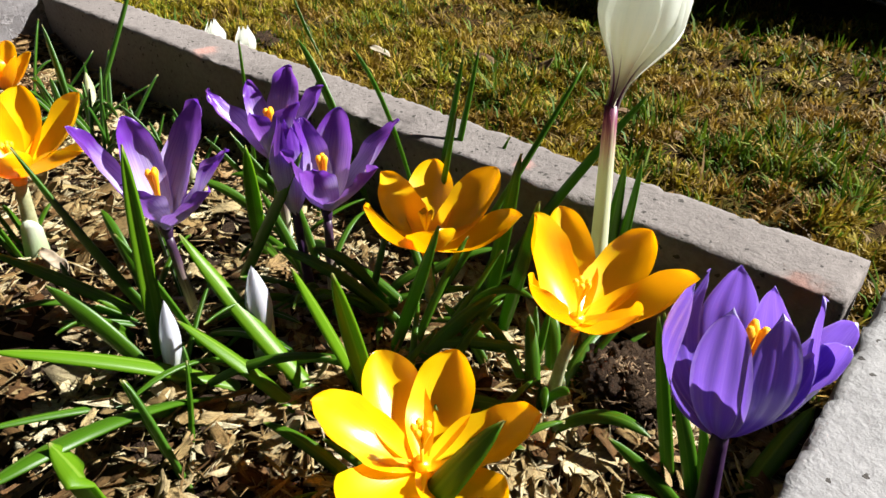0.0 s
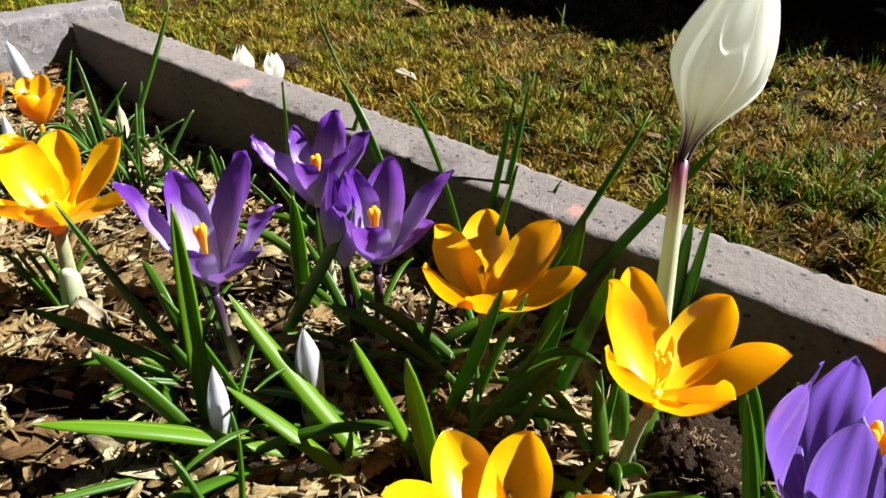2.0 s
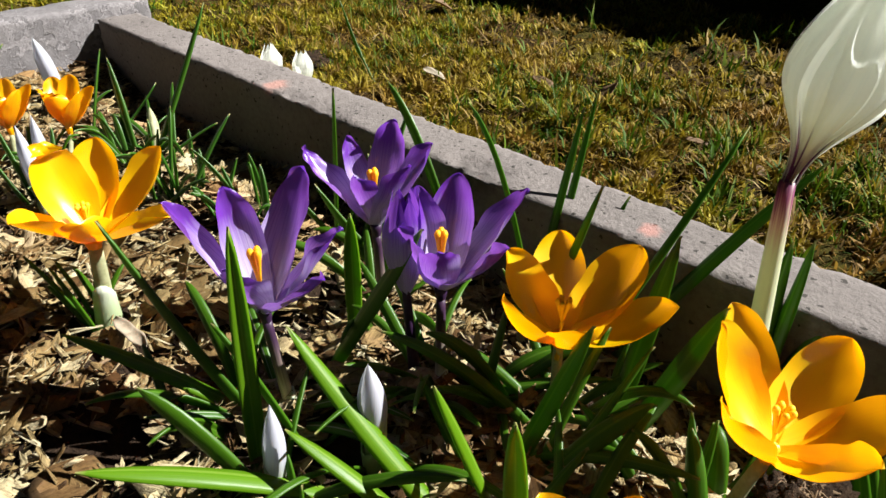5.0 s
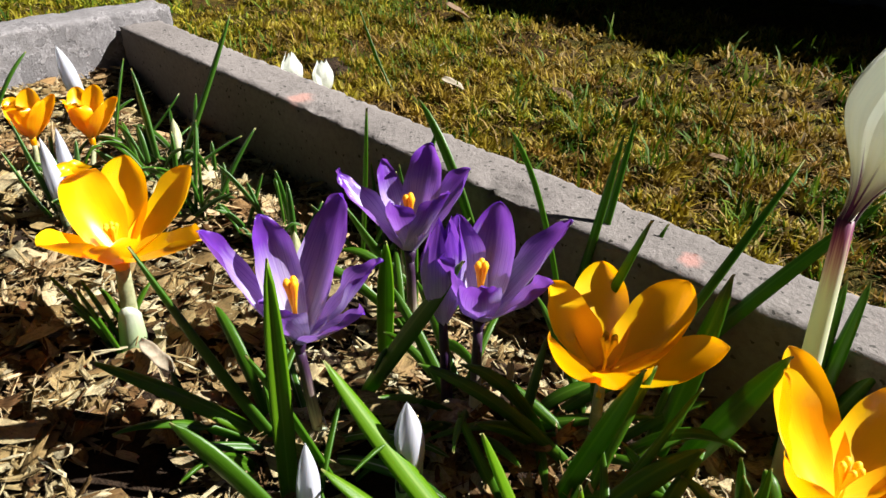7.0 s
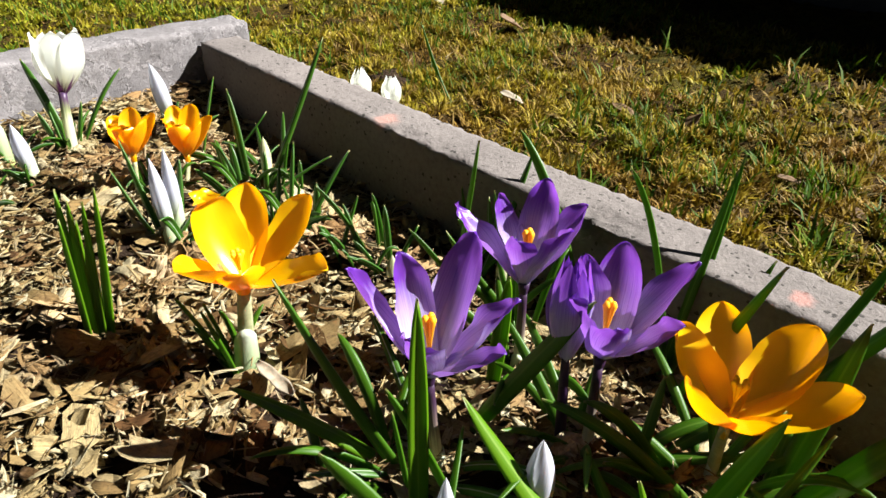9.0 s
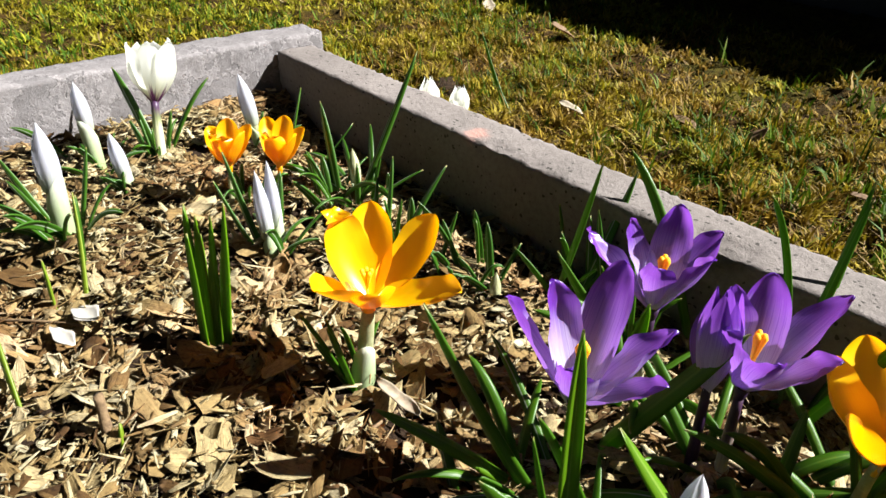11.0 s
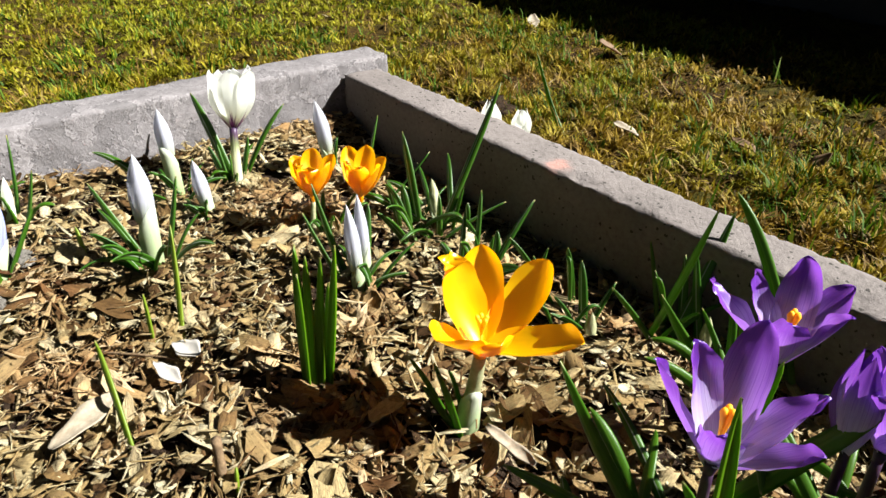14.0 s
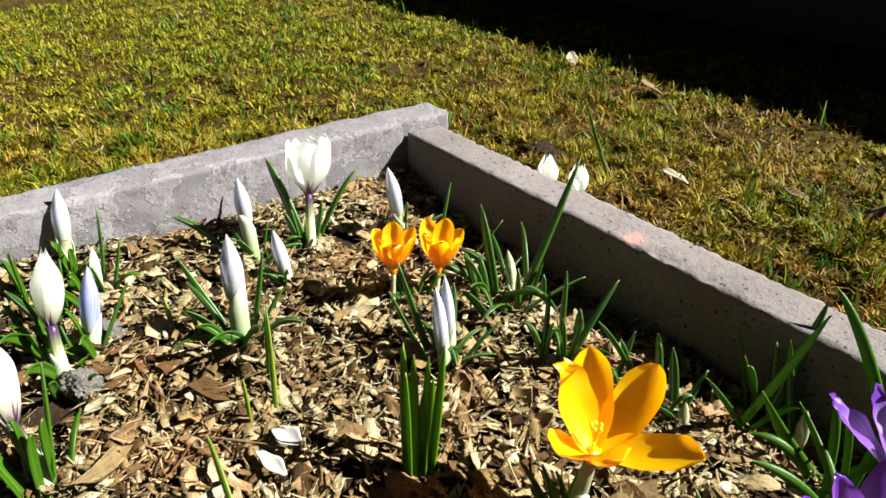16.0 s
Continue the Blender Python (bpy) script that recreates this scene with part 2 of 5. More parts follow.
M_PURPLE = petal_mat("purple_petal", (0.185, 0.046, 0.43), (0.132, 0.028, 0.36), (0.80, 0.75, 0.90), (0.098, 0.016, 0.34), (0.060, 0.010, 0.23), 0.45, 0.60, 0.42, 0.36, None, 0.25, (0.265, 0.075, 0.51))
M_VIOLET = petal_mat("violet_petal", (0.180, 0.098, 0.50), (0.110, 0.046, 0.40), (0.052, 0.014, 0.20), (0.72, 0.70, 0.82), (0.30, 0.21, 0.60), 0.45, 0.22, 0.43, 0.34, None, 0.35, (0.23, 0.11, 0.60), 0.90, 22, 0.6)
M_WHITE = petal_mat("white_petal", (0.90, 0.91, 0.86), (0.87, 0.89, 0.83), (0.80, 0.80, 0.60), (0.89, 0.91, 0.90), (0.80, 0.84, 0.82), 0.3, 0.3, 0.74, 0.36, (0.14, 0.025, 0.125))
M_LILAC = petal_mat("pale_lilac_petal", (0.60, 0.61, 0.65), (0.50, 0.52, 0.59), (0.44, 0.50, 0.34), (0.68, 0.69, 0.71), (0.38, 0.37, 0.53), 0.5, 0.35, 0.45, 0.6, None, 0.0)
M_LAVENDER = petal_mat("lavender_petal", (0.3696, 0.4136, 0.616), (0.2992, 0.3432, 0.5544), (0.4048, 0.4576, 0.352), (0.528, 0.5456, 0.6688), (0.176, 0.1408, 0.396), 0.6, 0.35, 0.42, 0.5, None, 0.0)
M_LEAF = leaf_mat("crocus_leaf", (0.0221, 0.08075, 0.00255), (0.0612, 0.1615, 0.00425), (0.13, 0.27, 0.03), 0.36, 0.5)
M_STRIPED = leaf_mat("striped_crocus_leaf", (0.0204, 0.0765, 0.0068), (0.0374, 0.119, 0.0085), (0.357, 0.408, 0.306), 0.28, 0.9)
M_UPRIGHT = leaf_mat("upright_crocus_leaf", (0.070, 0.200, 0.004), (0.160, 0.310, 0.008), (0.26, 0.40, 0.06), 0.46, 0.5)
M_SPROUT = leaf_mat("young_shoot", (0.1683, 0.2525, 0.0153), (0.2448, 0.306, 0.02295), (0.306, 0.3519, 0.0612))
M_STEM_PALE = plain_mat("pale_tube", (0.24, 0.25, 0.11), (0.46, 0.47, 0.28), 160, 0.6, 0.2, 0.6)
M_STEM_DARK = plain_mat("purple_tube", (0.025, 0.010, 0.035), (0.06, 0.025, 0.08), 120, 0.45, 0.25)


def streaked_tube(name, mid, dark, darkest, start=0.70, amount=0.4):
    """A pale tube that turns dark in streaks towards the flower."""
    k = Mat(name)
    u, v = uv_split(k)
    st = k.noise(1.0, 3, 0.6, k.coords("UV"), (16, 1.2, 1))
    f = k.math("ADD", v, k.math("MULTIPLY", k.math("SUBTRACT", st, 0.5), 0.4))
    c = k.ramp(f, [(start, (0.68, 0.70, 0.46)), (0.4 + start * 0.6, mid), (0.73 + start * 0.27, dark), (1.0, darkest)])
    k.color(c)
    k.rough(0.4)
    k.bump(st, 0.2, 0.0005)
    k.glow_through(c, amount)
    return k.m


M_STEM_RED = streaked_tube("wine_streaked_tube", (0.58, 0.44, 0.34), (0.30, 0.10, 0.15), (0.20, 0.045, 0.12), 0.80)
M_STEM_VIOLET = streaked_tube("violet_streaked_tube", (0.17, 0.13, 0.11), (0.055, 0.028, 0.055), (0.034, 0.014, 0.040), 0.30, 0.1)
M_STEM_GREEN = streaked_tube("green_violet_tube", (0.26, 0.30, 0.14), (0.12, 0.07, 0.12), (0.060, 0.020, 0.085), 0.62)


def sheath_mat():
    """Thin papery sheath: yellow-green at the foot, whitish above."""
    k = Mat("papery_sheath")
    u, v = uv_split(k)
    st = k.noise(1.0, 4, 0.6, k.coords("UV"), (24, 2, 1))
    f = k.math("ADD", v, k.math("MULTIPLY", k.math("SUBTRACT", st, 0.5), 0.3))
    c = k.ramp(f, [(0.0, (0.40, 0.42, 0.06)), (0.16, (0.42, 0.46, 0.09)), (0.24, (0.34, 0.44, 0.20)), (0.6, (0.45, 0.54, 0.32)), (0.95, (0.64, 0.69, 0.56))])
    k.color(c)
    k.rough(0.45)
    k.bump(st, 0.3, 0.0006)
    k.glow_through(c, 0.35)
    return k.m


M_SHEATH = sheath_mat()
M_STIGMA = plain_mat("orange_stigma", (0.96, 0.48, 0.004), (0.97, 0.56, 0.008), 900, 0.6, 0.35)
M_STAMEN = plain_mat("yellow_stamen", (0.96, 0.60, 0.01), (0.97, 0.68, 0.02), 900, 0.6, 0.35)


def lawn_earth():
    """Earth grown over with moss and thatch."""
    k = Mat("lawn_earth")
    n1, n2, n3 = k.noise(7, 4, 0.6), k.noise(55, 5, 0.7), k.noise(420, 4, 0.7)
    c = k.mix(k.ramp(n1, [(0.42, (0, 0, 0)), (0.60, (1, 1, 1))]), (0.060, 0.035, 0.010), (0.065, 0.055, 0.007))
    c = k.mix(0.8, c, k.ramp(n2, [(0.32, (0.12, 0.10, 0.09)), (0.52, (0.9, 0.9, 0.9)), (0.72, (1.8, 1.7, 1.2))]), "MULTIPLY")
    c = k.mix(0.6, c, k.ramp(n3, [(0.3, (0.3, 0.3, 0.3)), (0.7, (1.5, 1.45, 1.3))]), "MULTIPLY")
    k.color(c)
    k.rough(0.95, 0.1)
    k.bump(k.math("ADD", n2, n3), 1.0, 0.006)
    return k.m


M_GROUND = lawn_earth()
M_GRASS = blade_mat("grass_blade", [(0.0, (0.0187, 0.0476, 0.00255)), (0.45, (0.04675, 0.102, 0.00425)), (0.75, (0.102, 0.153, 0.00765)), (1.0, (0.204, 0.2082, 0.0255))])
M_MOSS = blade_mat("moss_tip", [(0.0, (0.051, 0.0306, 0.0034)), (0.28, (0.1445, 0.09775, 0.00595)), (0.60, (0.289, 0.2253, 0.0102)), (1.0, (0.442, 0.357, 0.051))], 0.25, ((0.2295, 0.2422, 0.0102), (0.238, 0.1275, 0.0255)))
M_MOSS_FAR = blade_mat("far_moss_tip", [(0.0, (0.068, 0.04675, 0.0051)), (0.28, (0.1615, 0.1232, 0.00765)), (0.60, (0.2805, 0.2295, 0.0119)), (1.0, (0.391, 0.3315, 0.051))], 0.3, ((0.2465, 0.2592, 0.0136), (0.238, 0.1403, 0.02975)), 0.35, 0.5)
M_STRAW = blade_mat("dry_blade", [(0.0, (0.06375, 0.0306, 0.0085)), (0.45, (0.1785, 0.1062, 0.0255)), (0.8, (0.289, 0.1997, 0.06375)), (1.0, (0.391, 0.3315, 0.204))], 0.15)
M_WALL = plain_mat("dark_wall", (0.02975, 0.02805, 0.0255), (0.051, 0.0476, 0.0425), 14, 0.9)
M_DEAD = plain_mat("dead_leaf", (0.1615, 0.08925, 0.03825), (0.2805, 0.1827, 0.09775), 130, 0.7, 0.45)
M_PALE = plain_mat("bleached_leaf", (0.2125, 0.17, 0.1105), (0.391, 0.34, 0.255), 160, 0.75, 0.12, 0.8)
M_SCRAP = plain_mat("white_scrap", (0.442, 0.4165, 0.3655), (0.561, 0.5355, 0.4845), 160, 0.7, 0.15)
M_STICK = plain_mat("twig_bark", (0.085, 0.051, 0.0255), (0.2295, 0.153, 0.0765), 300, 0.85, 0.0, 1.0)


# ---- mesh helpers ----
def thing(name, x, y, z, label, category, group="", kind=""):
    ob = new(name)
    ob.empty_display_size = 0.01
    ob.matrix_world = pose(x, y, z)
    return tagged(ob, label, category, group, kind)


def mesh_from(name, verts, faces, uvs=None, smooth=True):
    me = bpy.data.meshes.new(name)
    me.from_pydata([tuple(v) for v in verts], [], faces)
    if uvs is not None:
        lay = me.uv_layers.new(name="UVMap")
        idx = np.empty(len(me.loops), dtype=np.int32)
        me.loops.foreach_get("vertex_index", idx)
        lay.data.foreach_set("uv", np.asarray(uvs, dtype=np.float32)[idx].ravel())
    if smooth:
        me.polygons.foreach_set("use_smooth", np.ones(len(me.polygons), dtype=bool))
    me.update()
    return me


def put(name, me, mat, parent=None, label=""):
    """Links a mesh in world coordinates as one part under its thing."""
    ob = new(name, me)
    if mat and not me.materials:
        me.materials.append(mat)
    if parent:
        ob.parent = parent
        ob.matrix_parent_inverse = Matrix.Translation(-Vector(parent.matrix_world.translation))
    if label:
        tagged(ob, label)
    return ob


def bez(a, b, c, s):
    return a * (1 - s) ** 2 + b * 2 * s * (1 - s) + c * s * s


def tube(path, radii, sides=10, cap=True):
    """A closed tube along a path of points."""
    verts, faces, uvs = [], [], []
    n = len(path)
    side = None
    for i, p in enumerate(path):
        d = (path[min(i + 1, n - 1)] - path[max(i - 1, 0)]).normalized()
        if side is None:
            side = d.cross(Vector((0.3, 1, 0.2))).normalized()
        side = (side - d * side.dot(d)).normalized()
        up = d.cross(side)
        for j in range(sides):
            a = 2 * math.pi * j / sides
            verts.append(p + (side * math.cos(a) + up * math.sin(a)) * radii[i])
            uvs.append((j / sides, i / (n - 1)))
    for i in range(n - 1):
        for j in range(sides):
            k = (j + 1) % sides
            faces.append((i * sides + j, i * sides + k, (i + 1) * sides + k, (i + 1) * sides + j))
    if cap:
        faces.append(tuple(range(sides - 1, -1, -1)))
        faces.append(tuple((n - 1) * sides + j for j in range(sides)))
    return verts, faces, uvs


def film(rows, cols, point):
    """A single curved membrane, as a petal is."""
    verts, uvs, faces = [], [], []
    for i in range(rows + 1):
        for j in range(cols + 1):
            verts.append(point(j / cols, i / rows)[0])
            uvs.append((j / cols, i / rows))
    w = cols + 1
    for i in range(rows):
        for j in range(cols):
            a = i * w + j
            faces.append((a, a + 1, a + w + 1, a + w))
    return verts, faces, uvs


def sheet(rows, cols, point, thick):
    """A thin closed skin: point(u, v) gives place and normal, u across 0..1, v along 0..1."""
    verts, uvs, faces = [], [], []
    for side in (1, -1):
        for i in range(rows + 1):
            for j in range(cols + 1):
                u, v = j / cols, i / rows
                p, nrm = point(u, v)
                verts.append(p + nrm * (side * thick / 2))
                uvs.append((u, v))
    w, off = cols + 1, (rows + 1) * (cols + 1)
    for i in range(rows):
        for j in range(cols):
            a = i * w + j
            faces.append((a, a + 1, a + w + 1, a + w))
            faces.append((off + a, off + a + w, off + a + w + 1, off + a + 1))
    rim = [j for j in range(w)] + [i * w + cols for i in range(1, rows + 1)] + [rows * w + j for j in range(cols - 1, -1, -1)] + [i * w for i in range(rows - 1, 0, -1)]
    for a, b in zip(rim, rim[1:] + rim[:1]):
        faces.append((b, a, off + a, off + b))
    return verts, faces, uvs


# ---- the bed's surface ----
KERB_TOP, LAWN = 0.052, -0.12


def soil_height(x, y):
    """Uneven bed: a trench along the back kerb, a little higher beside the left one."""
    h = 0.0045 * noise.noise(Vector((x * 14, y * 14, 3.1))) + 0.0035 * noise.noise(Vector((x * 38, y * 38, 7.7)))
    near_left = max(0.0, 1 - max(0.0, x - 0.02) / 0.10)
    d = max(0.0, min(1.0, (y + 0.088) / 0.060))
    trench = 0.018 * d * d * (3 - 2 * d) * min(1.0, max(0.0, (x - 0.04) / 0.08))
    return h - 0.002 - trench + near_left * (0.003 + 0.035 * max(0.0, -0.08 - y))


# ---- plants ----
def root_level(x, y, z):
    """Where a stem enters the ground."""
    return z - 0.012 if z < -0.05 else min(z, soil_height(x, y)) - 0.010


def aim(az, el):
    a, e = radians(az), radians(el)
    return Vector((math.cos(a) * math.cos(e), math.sin(a) * math.cos(e), math.sin(e)))


def petal_mesh(name, foot, az, el, length, width, bow, cup, rng, pointed=False, axis=Vector((0, 0, 1))):
    """One petal from the throat: az and el aim its tip; bow > 0 bellies outwards (a goblet), bow < 0 flares."""
    tip = foot + aim(az, el) * length
    mid = foot + aim(az + rng.uniform(-5, 5), el - bow) * length * 0.58
    twist, ripple, ph = rng.uniform(-0.18, 0.18), rng.uniform(0.4, 1.0), rng.uniform(0, 6)
    sharp = rng.uniform(1.35, 1.9) if pointed else rng.uniform(2.2, 3.2)
    wave = 0.0011 if pointed else 0.0005

    def point(u, v):
        s = 0.02 + 0.98 * (1 - (1 - v) ** 1.7)
        p = bez(foot, mid, tip, s)
        d = (2 * (1 - s) * (mid - foot) + 2 * s * (tip - mid)).normalized()
        across = d.cross(axis)
        across = across.normalized() if across.length > 0.05 else aim(az + 90, 0)
        nrm = across.cross(d).normalized()
        if nrm.dot(axis) < 0 and el < 80:
            nrm = -nrm
        inward = -aim(az, 0)
        if nrm.dot(inward) < 0 and el >= 80:
            nrm = -nrm
        q = (u - 0.5) * 2
        w = width * 0.5 * (0.16 + 0.84 * math.sin(math.pi * min(1, 0.5 * s ** 0.85 / 0.52)) ** 0.9) * (1 - s ** (sharp * 3)) ** 0.5 if s < 0.56 else width * 0.5 * max(0.0, 1 - ((s - 0.56) / 0.44) ** sharp) ** 0.55
        edge = wave * ripple * (math.sin(9 * v + ph + 3 * q) * abs(q) + 0.5 * math.sin(21 * v + 2 * ph - 4 * q) * q * q)
        p = p + across * (q * w) + nrm * (cup * w * (q * q) + twist * w * q * v * 0.6 + edge * 2)
        nn = (nrm - across * (2 * cup * q)).normalized()
        return p, nn

    v, f, uv = film(18, 10, point)
    return mesh_from(name, v, f, uv)


def leaf_part(plant, base, tip, arch, width, rng, mat=None):
    """A channelled strap leaf with a pale midrib."""
    a, c = Vector(base), Vector(tip)
    if a.z > LAWN / 2:
        a.z = min(a.z, soil_height(a.x, a.y) - 0.006)
    b = (a + c) / 2 + Vector((0, 0, 2 * arch))
    half = width * (0.53 + 0.14 * max(0.0, (c - a).normalized().z) ** 2) * (0.8 if mat == M_UPRIGHT else 1.0)
    face = Vector((0, 0, 1)) if mat == M_UPRIGHT else Vector((-0.28, -0.62, 0.73))
    roll = rng.uniform(-0.35, 0.35)

    def point(u, v):
        p = bez(a, b, c, v)
        d = (2 * (1 - v) * (b - a) + 2 * v * (c - b)).normalized()
        across = d.cross(face)
        if across.length < 0.25:
            across = d.cross(Vector((-0.6, 0.8, 0)))
        across.normalize()
        nrm = across.cross(d).normalized()
        across, nrm = across * math.cos(roll) + nrm * math.sin(roll), nrm * math.cos(roll) - across * math.sin(roll)
        q = (u - 0.5) * 2
        w = half * (0.72 + 0.28 * math.sin(math.pi * min(1.0, v * 1.1))) * max(0.0, 1 - max(0.0, (v - 0.58) / 0.42) ** 2.8) ** 0.7
        return p + across * (q * w) + nrm * (0.42 * w * (0.5 - q * q)), (nrm + across * (0.84 * q)).normalized()

    v, f, uv = sheet(12, 6, point, 0.0013)
    return put("leaf", mesh_from("leaf", v, f, uv), mat or M_LEAF, plant)


def leaves(plant, rows, mat=None):
    """Rows of base x, y, tip x, y, z, arch and width in millimetres."""
    rng = random.Random(len(rows) * 7 + int(abs(rows[0][0]) * 9999))
    z0 = plant.matrix_world.translation.z
    for bx, by, tx, ty, tz, arch, w in rows:
        leaf_part(plant, (bx / 1000, by / 1000, z0 - 0.010), (tx / 1000, ty / 1000, tz / 1000), arch / 1000, w / 1000, rng, mat)


def stem_part(plant, base, top, r0, r1, mat, bend=(0, 0, 0), name="stem"):
    a, c = Vector(base), Vector(top)
    b = (a + c) / 2 + Vector(bend)
    path = [bez(a, b, c, i / 10) for i in range(11)]
    v, f, uv = tube(path, [r0 + (r1 - r0) * (i / 10) ** 1.3 for i in range(11)], 10)
    return put(name, mesh_from(name, v, f, uv), mat, plant)


def sheath_part(plant, base, top, r0, r1, rng):
    """A papery wrapping round the foot of the stem, cut off aslant."""
    a, c = Vector(base), Vector(top)
    n = 12
    verts, faces, uvs = [], [], []
    cut = rng.uniform(0, 6.28)
    for side in (1.0, 0.93):
        for i in range(9):
            s = i / 8
            for j in range(n):
                ang = 2 * math.pi * j / n
                ss = s * (0.78 + 0.22 * math.cos(ang - cut))
                r = (r0 + (r1 - r0) * ss ** 0.8) * side
                p = a + (c - a) * ss
                verts.append(p + Vector((math.cos(ang) * r, math.sin(ang) * r, 0)))
                uvs.append((j / n, ss))
    off = 9 * n
    for i in range(8):
        for j in range(n):
            k = (j + 1) % n
            faces.append((i * n + j, i * n + k, (i + 1) * n + k, (i + 1) * n + j))
            faces.append((off + i * n + j, off + (i + 1) * n + j, off + (i + 1) * n + k, off + i * n + k))
    for j in range(n):
        k = (j + 1) % n
        faces.append((8 * n + j, 8 * n + k, off + 8 * n + k, off + 8 * n + j))
    return put("sheath", mesh_from("sheath", verts, faces, uvs), M_SHEATH, plant, "papery whitish sheath")


def stigma_part(plant, foot, height, mat, rng, lobes=3, spread=0.3, az=0.0, name="stigma"):
    """A short style that splits into frilled lobes, each a piece of its own."""
    neck = foot + Vector((0, 0, height * 0.45))
    v, f, uv = tube([foot, (foot + neck) / 2, neck], [0.0006, 0.0006, 0.0008], 6)
    style = put(name, mesh_from(name, v, f, uv), mat, plant)
    fat = 1.35 if mat is M_STIGMA else 1.0
    for i in range(lobes):
        d = aim(az + 360 * i / lobes + rng.uniform(-15, 15), 90 - 57 * spread)
        pts = [neck + d * (height * 0.55 * t) for t in (0, 0.35, 0.7, 0.9, 1.0)]
        v, f, uv = tube(pts, [r * fat for r in (0.0006, 0.0007, 0.0010, 0.0014, 0.0007)], 7)
        put("lobe", mesh_from("lobe", v, f, uv), mat, style)
    return style


def flower(plant, foot, petals, mat, bow, width, cup, seed, names=("petal", "petal")):
    rng = random.Random(seed)
    foot = Vector(foot)
    for i, p in enumerate(petals):
        az, el, ln = p[:3]
        wd = p[3] if len(p) > 3 else width
        bw = p[4] if len(p) > 4 else bow
        me = petal_mesh("petal", foot, az, el, ln / 1000, wd / 1000, bw, cup, rng, mat is M_PURPLE)
        put(names[i % 2], me, mat, plant)


def goblet(plant, foot, height, radius, close, mat, seed, lean=(0, 0), half=46, count=6, point_tip=2.4, funnel=0.9):
    """A cup of overlapping petals round an axis. close: the tips' radius as a share of the widest."""
    rng = random.Random(seed)
    foot = Vector(foot)
    axis = Vector((lean[0], lean[1], 1)).normalized()
    e1 = axis.cross(Vector((0, 1, 0.01))).normalized()
    e2 = axis.cross(e1)
    turn = rng.uniform(0, 6.28)
    knee = 0.48 if close < 0.1 else 0.58
    for i in range(count):
        a0 = turn + 2 * math.pi * i / count + rng.uniform(-0.09, 0.09)
        inner = 1.0 if i % 2 else (0.96 if close < 0.1 else 0.90)
        hh = height * rng.uniform(0.93, 1.05)
        cl = close * rng.uniform(0.75, 1.25)
        ph = rng.uniform(0, 6)

        def point(u, v):
            q = (u - 0.5) * 2
            s = 1 - (1 - v) ** 1.6
            if s < knee:
                x = s / knee
                bell = (x * x * (3 - 2 * x)) ** 1.6 if funnel > 1.2 else math.sin(math.pi / 2 * x ** funnel)
                rr = 0.13 + 0.87 * bell
            else:
                k = (s - knee) / (1 - knee)
                rr = 1 + (cl - 1) * k * k * (3 - 2 * k) ** 0.8
            w = 1.0 if s < 0.55 else max(0.0, 1 - ((s - 0.55) / 0.45) ** point_tip) ** 0.6
            ang = a0 + math.radians(half) * q * w
            r2 = radius * rr * inner * (1 - 0.05 * math.cos(q * 2.2) + 0.03 * q * math.sin(6 * s + ph)) + 0.0006 * q * (1 - s) + radius * (0.030 if close < 0.1 else 0.014 if mat is M_VIOLET else 0.008) * math.sin(9 * q + ph) * math.sin(math.pi * s)
            out = e1 * math.cos(ang) + e2 * math.sin(ang)
            p = foot + axis * (hh * (s - 0.03 * q * q * s)) + out * r2
            return p, -out

        v, f, uv = film(40, 24, point)
        put("petal", mesh_from("petal", v, f, uv), mat, plant)


def cup_crocus(x, y, foot, height, radius, close, mat, stem_mat, label, seed, lean=(0, 0), r=0.004, sheath=0.5, stigma="", z=0.0, half=46, group="crocuses in the bed", point_tip=2.4, funnel=0.9, count=6):
    """A goblet-shaped crocus on its tube."""
    plant = thing("crocus", x, y, z, label, "flower", group)
    rng = random.Random(seed)
    foot, base = Vector(foot), Vector((x, y, root_level(x, y, z)))
    stem_part(plant, base, foot + Vector((0, 0, height * 0.04)), r * 1.08, r * 0.66, stem_mat, (rng.uniform(-0.002, 0.002), rng.uniform(-0.002, 0.002), 0))
    if sheath:
        sheath_part(plant, base, base + (foot - base) * sheath, r * 1.5, r * 1.2, rng)
    goblet(plant, foot, height, radius, close, mat, seed, lean, half, count, point_tip, funnel)
    if stigma == "stigma":
        stigma_part(plant, foot, height * 0.84, M_STIGMA, rng, 3, 0.10)
    elif stigma == "stamen":
        stigma_part(plant, foot, height * 0.6, M_STAMEN, rng, 3, 0.2)
    return plant


def throat(plant, foot, r, mat):
    """The funnel in which the petals join the tube."""
    foot = Vector(foot)
    pts = [foot + Vector((0, 0, z)) for z in (-0.012, -0.006, -0.001, 0.003)]
    v, f, uv = tube(pts, [r * 0.45, r * 0.62, r * 0.95, r * 1.1], 12)
    put("throat", mesh_from("throat", v, f, uv), mat, plant)


